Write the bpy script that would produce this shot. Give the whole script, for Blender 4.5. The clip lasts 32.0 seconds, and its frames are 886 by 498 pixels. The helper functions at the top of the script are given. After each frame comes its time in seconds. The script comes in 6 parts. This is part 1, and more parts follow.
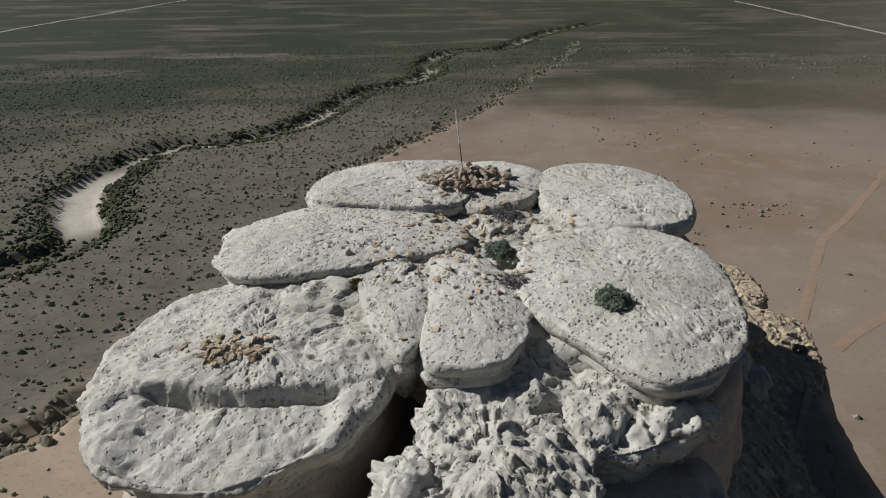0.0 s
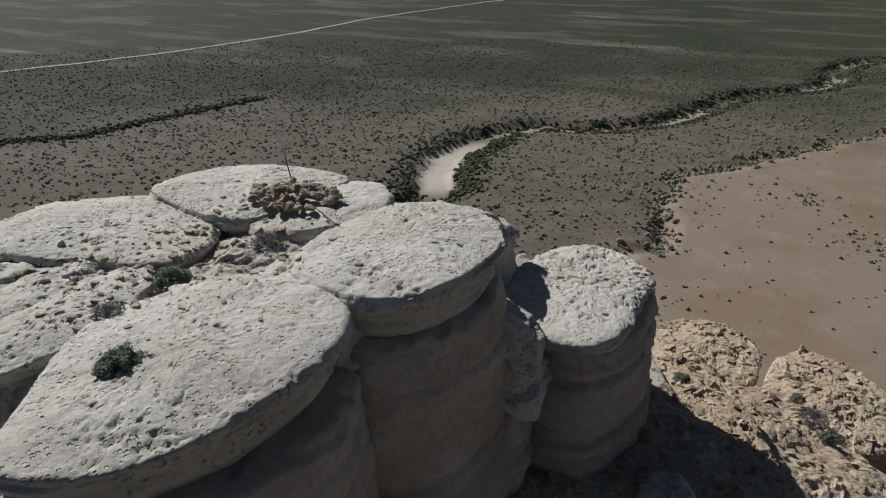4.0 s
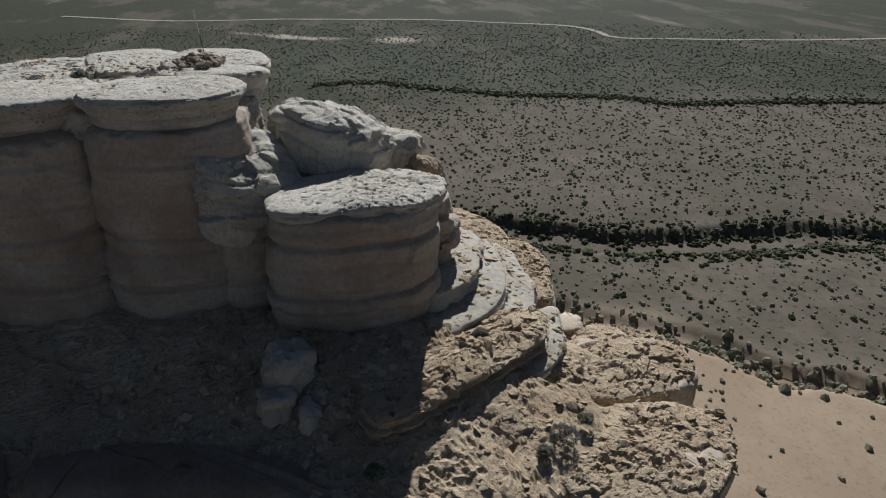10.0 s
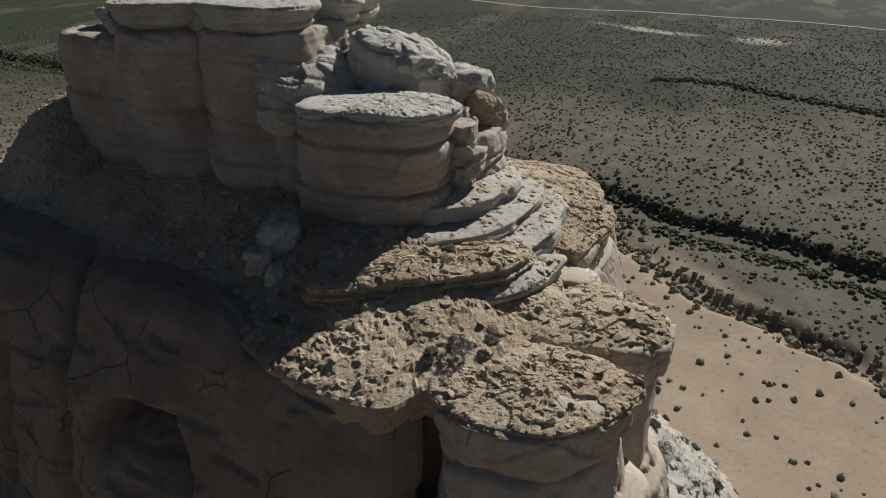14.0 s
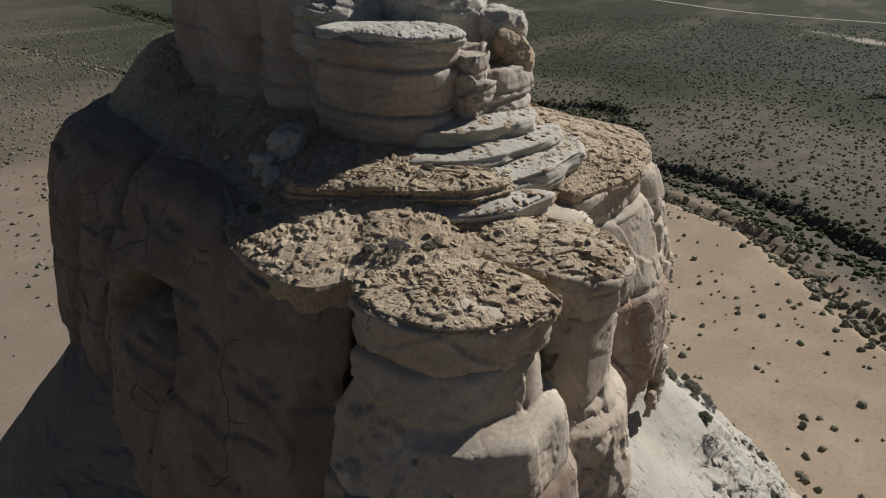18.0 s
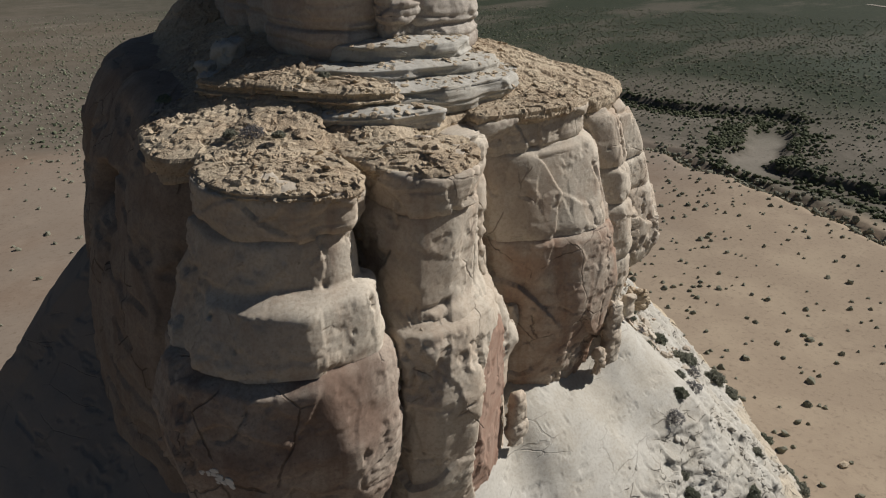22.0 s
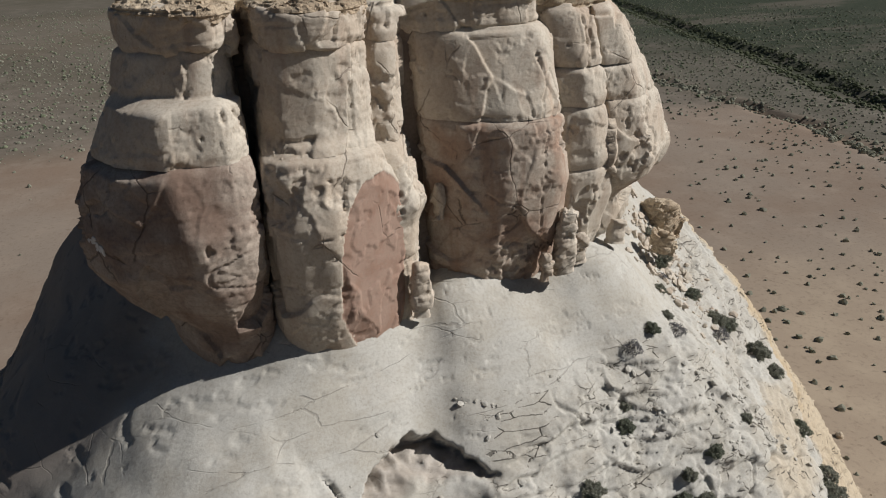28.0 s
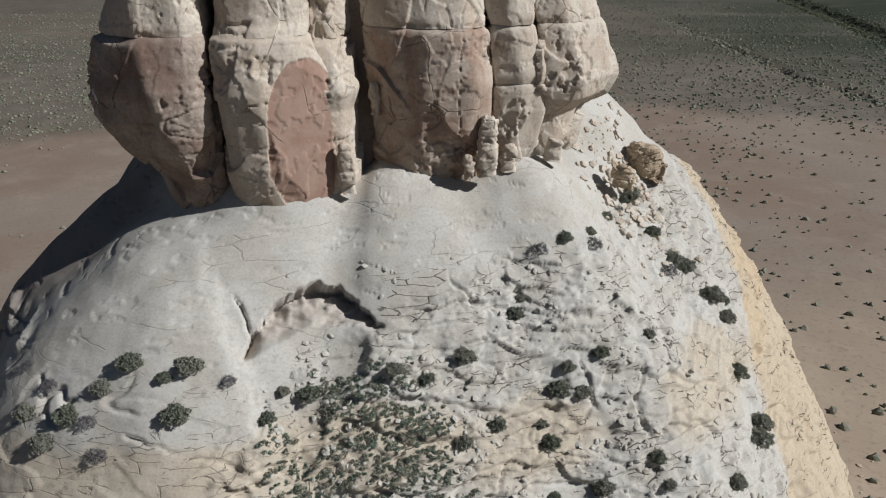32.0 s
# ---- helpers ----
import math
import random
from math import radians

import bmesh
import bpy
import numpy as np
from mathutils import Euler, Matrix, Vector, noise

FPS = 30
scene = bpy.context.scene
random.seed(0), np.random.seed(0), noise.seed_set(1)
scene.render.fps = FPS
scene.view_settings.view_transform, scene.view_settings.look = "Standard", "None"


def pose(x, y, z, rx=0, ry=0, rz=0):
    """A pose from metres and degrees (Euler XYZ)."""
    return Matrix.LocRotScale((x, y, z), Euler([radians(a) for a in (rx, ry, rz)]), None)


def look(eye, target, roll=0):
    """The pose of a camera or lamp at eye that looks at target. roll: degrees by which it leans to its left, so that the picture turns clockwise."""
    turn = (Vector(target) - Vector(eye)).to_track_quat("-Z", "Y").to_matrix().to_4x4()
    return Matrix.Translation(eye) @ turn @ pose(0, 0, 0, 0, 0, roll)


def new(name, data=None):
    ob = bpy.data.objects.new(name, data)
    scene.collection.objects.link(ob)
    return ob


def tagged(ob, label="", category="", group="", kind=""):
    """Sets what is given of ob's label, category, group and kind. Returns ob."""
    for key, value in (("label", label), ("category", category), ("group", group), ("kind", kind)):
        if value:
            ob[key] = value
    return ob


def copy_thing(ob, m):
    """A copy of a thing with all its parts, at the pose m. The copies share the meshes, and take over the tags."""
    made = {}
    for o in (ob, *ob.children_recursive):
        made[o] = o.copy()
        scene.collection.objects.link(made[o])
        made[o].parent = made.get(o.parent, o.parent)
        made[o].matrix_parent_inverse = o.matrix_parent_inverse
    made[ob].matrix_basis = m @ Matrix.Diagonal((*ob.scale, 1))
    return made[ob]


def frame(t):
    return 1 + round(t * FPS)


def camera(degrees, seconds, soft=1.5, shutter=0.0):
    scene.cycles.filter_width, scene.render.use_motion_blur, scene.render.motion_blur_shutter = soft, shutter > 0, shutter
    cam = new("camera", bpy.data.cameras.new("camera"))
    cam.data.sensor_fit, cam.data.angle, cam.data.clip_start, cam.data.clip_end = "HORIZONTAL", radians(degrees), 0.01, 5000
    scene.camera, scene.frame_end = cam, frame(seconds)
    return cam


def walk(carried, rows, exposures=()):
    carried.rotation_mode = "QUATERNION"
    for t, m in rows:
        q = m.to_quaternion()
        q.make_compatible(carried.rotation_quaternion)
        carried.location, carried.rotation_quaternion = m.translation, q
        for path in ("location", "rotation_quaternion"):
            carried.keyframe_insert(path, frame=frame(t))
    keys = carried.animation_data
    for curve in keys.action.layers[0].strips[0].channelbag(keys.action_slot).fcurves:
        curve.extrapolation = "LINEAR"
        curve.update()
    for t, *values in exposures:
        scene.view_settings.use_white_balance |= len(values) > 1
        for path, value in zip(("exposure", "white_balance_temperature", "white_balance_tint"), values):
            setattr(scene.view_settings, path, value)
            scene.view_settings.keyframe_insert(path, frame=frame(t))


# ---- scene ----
cam = camera(64.87, 32.0, 1.15)
# seconds, place, yaw, pitch, lean
PATH = [
    (0, -5.055, -20.562, 71.315, -1.524, -23.363, -0.52),
    (0.5, -4.017, -20.098, 71.303, 3.235, -23.427, -0.52),
    (1, -2.902, -19.557, 71.315, 6.131, -23.504, -0.39),
    (1.5, -1.681, -18.959, 71.349, 9.965, -23.656, -0.38),
    (2, -0.437, -18.360, 71.352, 14.108, -23.669, -0.43),
    (2.5, 0.865, -17.786, 71.385, 18.205, -23.698, -0.43),
    (3, 2.156, -17.199, 71.378, 22.188, -23.750, -0.43),
    (3.5, 3.393, -16.590, 71.354, 25.982, -23.838, -0.31),
    (4, 4.610, -15.996, 71.320, 29.790, -23.923, -0.22),
    (4.5, 5.820, -15.396, 71.273, 33.222, -24.030, -0.13),
    (6.5, 10.779, -12.513, 71.040, 51.544, -24.517, -0.15),
    (7, 11.963, -11.626, 71.023, 55.061, -24.588, -0.12),
    (7.5, 13.070, -10.520, 70.964, 58.903, -24.651, -0.15),
    (8, 14.200, -9.300, 70.915, 62.913, -24.712, -0.18),
    (8.5, 15.291, -7.885, 70.855, 66.988, -24.824, -0.22),
    (9, 16.240, -6.376, 70.763, 70.892, -24.895, -0.22),
    (9.5, 17.061, -4.805, 70.650, 74.860, -24.992, -0.12),
    (10, 17.805, -3.259, 70.541, 79.456, -25.049, 0.03),
    (10.5, 18.397, -1.781, 70.440, 83.980, -25.155, 0.06),
    (11, 18.848, -0.398, 70.331, 88.341, -25.255, 0.14),
    (11.5, 19.145, 0.933, 70.172, 92.660, -25.323, 0.09),
    (12, 19.322, 2.130, 70.028, 96.234, -25.376, 0.07),
    (12.5, 19.434, 3.224, 69.863, 99.337, -25.426, 0.06),
    (13, 19.500, 4.244, 69.662, 102.322, -25.469, 0.03),
    (13.5, 19.493, 5.153, 69.442, 105.198, -25.547, 0.12),
    (14, 19.387, 5.972, 69.199, 108.096, -25.561, 0.11),
    (14.5, 19.262, 6.699, 68.952, 110.670, -25.562, 0.17),
    (15, 19.199, 7.359, 68.711, 112.985, -25.518, 0.18),
    (15.5, 19.149, 7.965, 68.450, 115.167, -25.487, 0.21),
    (17.5, 18.660, 10.947, 67.575, 121.758, -25.498, 0.33),
    (18, 18.283, 11.873, 67.343, 123.998, -25.519, 0.30),
    (18.5, 17.799, 12.873, 67.082, 126.091, -25.482, 0.23),
    (19, 17.258, 13.883, 66.821, 128.055, -25.440, 0.16),
    (19.5, 16.658, 14.904, 66.560, 129.316, -25.416, 0.13),
    (20, 16.034, 15.935, 66.323, 130.662, -25.477, 0.16),
    (20.5, 15.482, 16.929, 66.020, 132.291, -25.418, 0.10),
    (21, 14.973, 17.859, 65.727, 134.354, -25.407, 0.04),
    (21.5, 14.458, 18.682, 65.434, 136.632, -25.505, 0.07),
    (22, 13.962, 19.498, 65.161, 138.943, -25.586, 0.04),
    (22.5, 13.553, 20.250, 64.881, 141.205, -25.590, 0.03),
    (23, 13.201, 20.920, 64.577, 143.859, -25.538, -0.07),
    (23.5, 12.958, 21.564, 64.276, 146.549, -25.454, -0.11),
    (24, 12.750, 22.183, 64.020, 148.446, -25.484, -0.09),
    (24.5, 12.511, 22.788, 63.763, 149.669, -25.523, -0.03),
    (26.5, 9.992, 25.287, 62.740, 155.019, -25.810, -0.23),
    (27, 8.771, 26.073, 62.420, 156.755, -25.826, -0.32),
    (27.5, 7.371, 26.975, 62.071, 158.695, -25.791, -0.41),
    (28, 5.806, 27.876, 61.695, 160.641, -25.798, -0.48),
    (28.5, 4.110, 28.864, 61.319, 162.889, -25.752, -0.57),
    (29, 2.518, 29.774, 60.970, 165.216, -25.737, -0.57),
    (29.5, 1.079, 30.696, 60.628, 167.748, -25.653, -0.60),
    (30, -0.209, 31.602, 60.273, 170.103, -25.602, -0.48),
    (30.5, -1.260, 32.545, 59.885, 172.323, -25.516, -0.40),
    (31, -2.031, 33.552, 59.545, 174.413, -25.466, -0.27),
    (31.5, -2.610, 34.656, 59.281, 175.904, -25.455, -0.14),
    (32, -3.058, 35.878, 59.117, 176.048, -25.408, -0.18),
]


def flight(x, y, z, yaw, pitch, lean):
    yaw, pitch = radians(yaw), radians(pitch)
    ahead = Vector((-math.sin(yaw) * math.cos(pitch), math.cos(yaw) * math.cos(pitch), math.sin(pitch)))
    eye = Vector((x, y, z))
    return look(eye, eye + ahead, lean)


walk(cam, [(row[0], flight(*row[1:])) for row in PATH], exposures=((0, 0.0, 6350, 10), (12, 0.0, 6350, 10), (15, 0.0, 6600, 10), (24, 0.0, 6620, 10), (28, 0.0, 6400, 10), (32, 0.0, 6080, 10)))

# ---- world, sun ----
SUN_AZ, SUN_EL = -72.0, 37.0
world = bpy.data.worlds.new("sky")
scene.world = world
world.use_nodes = True
wn = world.node_tree
sky = wn.nodes.new("ShaderNodeTexSky")
sky.sky_type, sky.sun_disc = "NISHITA", False
sky.sun_elevation, sky.sun_rotation = radians(SUN_EL), radians(SUN_AZ)
sky.altitude = 1500
wn.links.new(sky.outputs[0], wn.nodes["Background"].inputs[0])
wn.nodes["Background"].inputs[1].default_value = 0.027
sun_data = bpy.data.lights.new("sun", "SUN")
sun_data.energy, sun_data.angle, sun_data.color = 4.95, radians(0.53), (1.0, 0.975, 0.94)
sun = new("sun", sun_data)
to_sun = Vector((math.sin(radians(SUN_AZ)) * math.cos(radians(SUN_EL)), math.cos(radians(SUN_AZ)) * math.cos(radians(SUN_EL)), math.sin(radians(SUN_EL))))
sun.matrix_world = Matrix.Translation(to_sun * 200) @ to_sun.to_track_quat("Z", "Y").to_matrix().to_4x4()


# ---- noise in numpy ----
RNG = np.random.default_rng(7)
PERM = np.concatenate([RNG.permutation(256)] * 3)
GRADS = RNG.normal(size=(256, 3))
GRADS /= np.linalg.norm(GRADS, axis=1, keepdims=True)


def perlin(p):
    """Gradient noise, about -0.7 to 0.7, at points (n, 3)."""
    cell = np.floor(p).astype(np.int64)
    f = p - cell
    cell &= 255
    w = f * f * f * (f * (f * 6 - 15) + 10)
    total = 0.0
    for i in (0, 1):
        for j in (0, 1):
            for k in (0, 1):
                h = PERM[PERM[PERM[(cell[:, 0] + i) & 255] + ((cell[:, 1] + j) & 255)] + ((cell[:, 2] + k) & 255)]
                g = (GRADS[h] * (f - np.array([i, j, k]))).sum(1)
                wx = w[:, 0] if i else 1 - w[:, 0]
                wy = w[:, 1] if j else 1 - w[:, 1]
                wz = w[:, 2] if k else 1 - w[:, 2]
                total = total + g * wx * wy * wz
    return total


def fbm(p, octaves=4, gain=0.5):
    total, amp = 0.0, 1.0
    for o in range(octaves):
        total = total + amp * perlin(p * 2.0**o + 17.3 * o)
        amp *= gain
    return total


def cells(p):
    """Distance to the nearest and the second nearest of random points, one a unit cell, and the nearest one's own number."""
    base = np.floor(p).astype(np.int64)
    d1, d2, who = np.full(len(p), 9.0), np.full(len(p), 9.0), np.zeros(len(p))
    for i in (-1, 0, 1):
        for j in (-1, 0, 1):
            for k in (-1, 0, 1):
                c = base + np.array([i, j, k])
                h = PERM[PERM[PERM[c[:, 0] & 255] + (c[:, 1] & 255)] + (c[:, 2] & 255)]
                q = c + 0.5 + 0.45 * GRADS[h]
                d = np.linalg.norm(p - q, axis=1)
                closer = d < d1
                d2 = np.where(closer, d1, np.minimum(d2, d))
                who = np.where(closer, h / 256.0, who)
                d1 = np.where(closer, d, d1)
    return d1, d2, who


def chips(p, high, lean):
    """Broken rock: every cell is a plane of its own height and slope, so that crisp edges run between them."""
    base = np.floor(p).astype(np.int64)
    d1, val = np.full(len(p), 9.0), np.zeros(len(p))
    for i in (-1, 0, 1):
        for j in (-1, 0, 1):
            for k in (-1, 0, 1):
                c = base + np.array([i, j, k])
                h = PERM[PERM[PERM[c[:, 0] & 255] + (c[:, 1] & 255)] + (c[:, 2] & 255)]
                off = p - (c + 0.5 + 0.45 * GRADS[h])
                d = (off**2).sum(1)
                closer = d < d1
                val = np.where(closer, high * (h / 256.0 - 0.5) + lean * (off * GRADS[(h * 7 + 31) & 255]).sum(1), val)
                d1 = np.where(closer, d, d1)
    return val


def ramp(x, a, b):
    t = np.clip((x - a) / (b - a), 0, 1)
    return t * t * (3 - 2 * t)


# ---- meshes ----
def mesh_of(name, verts, faces, smooth=True):
    """A mesh from numpy arrays: verts (n, 3), faces (m, 3) or (m, 4)."""
    verts, faces = np.asarray(verts, np.float32), np.asarray(faces, np.int32)
    me = bpy.data.meshes.new(name)
    k = faces.shape[1]
    me.vertices.add(len(verts))
    me.vertices.foreach_set("co", verts.ravel())
    me.loops.add(faces.size)
    me.loops.foreach_set("vertex_index", faces.ravel())
    me.polygons.add(len(faces))
    me.polygons.foreach_set("loop_start", np.arange(0, faces.size, k, dtype=np.int32))
    me.polygons.foreach_set("use_smooth", np.full(len(faces), smooth))
    me.update(calc_edges=True)
    return me


def thing(name, me, material, label="", category="", group="", kind="", parent=None):
    ob = new(name, me)
    if material is not None:
        me.materials.append(material)
    if parent is not None:
        ob.parent = parent
    return tagged(ob, label, category, group, kind)


def empty(name, label, category, group="", kind="", place=(0, 0, 0)):
    ob = new(name)
    ob.location = place
    return tagged(ob, label, category, group, kind)


def part(name, me, material, parent, label=""):
    """One mesh as a child of a thing or a part; its vertices are in the world's metres."""
    ob = thing(name, me, material, label)
    ob.parent = parent
    ob.matrix_parent_inverse = Matrix.Translation(parent.matrix_world.translation).inverted() if parent.type == "EMPTY" else Matrix()
    return ob


def closed_spline(points, n):
    """n points, evenly spaced, on a closed Catmull-Rom curve through the given corners."""
    p = np.asarray(points, float)
    t = np.linspace(0, len(p), 40 * len(p), endpoint=False)
    i = np.floor(t).astype(int)
    f = (t - i)[:, None]
    a, b, c, d = (p[(i + k) % len(p)] for k in (-1, 0, 1, 2))
    q = 0.5 * (2 * b + (c - a) * f + (2 * a - 5 * b + 4 * c - d) * f**2 + (3 * b - a - 3 * c + d) * f**3)
    step = np.r_[0, np.cumsum(np.linalg.norm(np.roll(q, -1, 0) - q, axis=1))]
    s = np.linspace(0, step[-1], n, endpoint=False)
    q = np.vstack([q, q[:1]])
    return np.stack([np.interp(s, step, q[:, k]) for k in range(2)], 1), step[-1]


def angular_ring(points, n, round_off):
    """n points, evenly spaced, on the polygon through the corners, which are rounded off by about so many metres."""
    p = np.asarray(points, float)
    q = np.vstack([p, p[:1]])
    step = np.r_[0, np.cumsum(np.linalg.norm(np.diff(q, axis=0), axis=1))]
    at = np.linspace(0, step[-1], n, endpoint=False)
    z = np.interp(at, step, q[:, 0]) + 1j * np.interp(at, step, q[:, 1])
    freq = np.fft.fftfreq(n, step[-1] / n)
    z = np.fft.ifft(np.fft.fft(z) * np.exp(-2 * (math.pi * freq * round_off) ** 2))
    return np.stack([z.real, z.imag], 1)


def grid_normals(v, wrap):
    """Normals of a grid of vertices (rows, columns, 3); columns close into a ring if wrap."""
    if wrap:
        du = np.roll(v, -1, 1) - np.roll(v, 1, 1)
    else:
        du = np.gradient(v, axis=1)
    dv = np.gradient(v, axis=0)
    n = np.cross(du, dv)
    return n / (np.linalg.norm(n, axis=2, keepdims=True) + 1e-9)


def ring_faces(rows, cols):
    r, c = np.meshgrid(np.arange(rows - 1), np.arange(cols), indexing="ij")
    a = r * cols + c
    b = r * cols + (c + 1) % cols
    return np.stack([a, b, b + cols, a + cols], -1).reshape(-1, 4)


def rock_shape(outline, profile, res, rough, tilt=(0, 0), turn=True):
    """A rock as a stack of rings. outline: corners in plan. profile: (scale, height) from the foot, round the brow, to the
    middle of the top (scale 0.02). res: metres between vertices. rough(points, normals, height, up) gives the relief along the normals."""
    outline = np.asarray(outline, float)
    area = sum(a[0] * b[1] - b[0] * a[1] for a, b in zip(outline, np.roll(outline, -1, 0)))
    if area < 0:
        outline = outline[::-1]
    mid = outline.mean(0)
    length = closed_spline(outline, 50)[1]
    n = max(24, int(length / res))
    ring = closed_spline(outline, n)[0] - mid
    size = length / (2 * math.pi)
    prof = np.asarray(profile, float)
    t = np.linspace(0, len(prof) - 1, 60 * len(prof))
    i = np.minimum(np.floor(t).astype(int), len(prof) - 2)
    f = (t - i)[:, None]
    ext = np.vstack([2 * prof[0] - prof[1], prof, 2 * prof[-1] - prof[-2]])
    a, b, c, d = ext[i], ext[i + 1], ext[i + 2], ext[i + 3]
    q = 0.5 * (2 * b + (c - a) * f + (2 * a - 5 * b + 4 * c - d) * f**2 + (3 * b - a - 3 * c + d) * f**3)
    q[:, 0] = np.maximum(q[:, 0], 0.012)
    step = np.r_[0, np.cumsum(np.hypot(np.diff(q[:, 0]) * size, np.diff(q[:, 1])))]
    rows = max(8, int(step[-1] / res))
    s = np.linspace(0, step[-1], rows)
    sc, zz = np.interp(s, step, q[:, 0]), np.interp(s, step, q[:, 1])
    v = np.zeros((rows, n, 3))
    v[:, :, :2] = mid + ring[None] * sc[:, None, None]
    v[:, :, 2] = zz[:, None] + (v[:, :, 0] - mid[0]) * tilt[0] + (v[:, :, 1] - mid[1]) * tilt[1]
    nor = grid_normals(v, True)
    flat, nf = v.reshape(-1, 3), nor.reshape(-1, 3)
    out = flat + nf * rough(flat, nf)[:, None]
    out[-n:] = out[-n:].mean(0)
    return out, ring_faces(rows, n)


def pits(p, scale, deep, share=0.25):
    """Solution pits: deep hollows where a noise falls under a share."""
    q = fbm(p * scale, 3, 0.55)
    return -deep * ramp(-q, 0.42 - share, 0.75 - share)


def beds(p, thick, deep, wobble=0.25):
    """Bedding: recessed soft layers along z, fading in and out along the face."""
    w = p[:, 2] / thick + wobble * perlin(p * np.array([0.35, 0.35, 0.2]) + 5.0) * 2
    k = np.floor(w)
    h = PERM[(k.astype(np.int64) & 255)] / 255.0
    edge = np.abs(w - k - 0.5) * 2
    groove = ramp(edge, 0.72, 1.0)
    return deep * ((h - 0.5) * ramp(1 - edge, 0.0, 0.35) - 0.9 * groove * (0.5 + h))


def seams(p, heights, deep, width=0.06):
    """Open horizontal joints at the given heights."""
    out = 0.0
    wob = 0.16 * perlin(p * np.array([0.25, 0.25, 0.0]) + 3.0) + 0.03 * perlin(p * 1.3)
    for h in heights:
        out = out - deep * np.exp(-(((p[:, 2] - h + wob) / width) ** 2))
    return out


# ---- materials ----
def nodes_of(name):
    m = bpy.data.materials.new(name)
    m.use_nodes = True
    return m, m.node_tree, m.node_tree.nodes["Principled BSDF"]


def node(tree, kind, **inputs):
    n = tree.nodes.new(kind)
    for key, value in inputs.items():
        key = key.replace("_", " ")
        if isinstance(value, bpy.types.NodeSocket):
            tree.links.new(value, n.inputs[key])
        else:
            n.inputs[key].default_value = value
    return n


def mix(tree, fac, a, b, blend="MIX"):
    n = tree.nodes.new("ShaderNodeMix")
    n.data_type, n.blend_type = "RGBA", blend
    for sock, value in ((n.inputs[0], fac), (n.inputs[6], a), (n.inputs[7], b)):
        if isinstance(value, bpy.types.NodeSocket):
            tree.links.new(value, sock)
        else:
            sock.default_value = value if not isinstance(value, tuple) else (*value, 1)
    return n.outputs[2]


def band(tree, value, lo, hi, a=0.0, b=1.0):
    n = tree.nodes.new("ShaderNodeMapRange")
    n.interpolation_type = "SMOOTHSTEP"
    tree.links.new(value, n.inputs[0])
    for k, x in zip((1, 2, 3, 4), (lo, hi, a, b)):
        n.inputs[k].default_value = x
    return n.outputs[0]


def noise_tex(tree, place, scale, detail=6.0, rough=0.6, stretch=None):
    if stretch:
        mp = tree.nodes.new("ShaderNodeMapping")
        mp.inputs["Scale"].default_value = stretch
        tree.links.new(place, mp.inputs[0])
        place = mp.outputs[0]
    n = tree.nodes.new("ShaderNodeTexNoise")
    tree.links.new(place, n.inputs["Vector"])
    n.inputs["Scale"].default_value, n.inputs["Detail"].default_value, n.inputs["Roughness"].default_value = scale, detail, rough
    return n.outputs[0]


def place_of(tree):
    g = tree.nodes.new("ShaderNodeNewGeometry")
    return g.outputs["Position"]


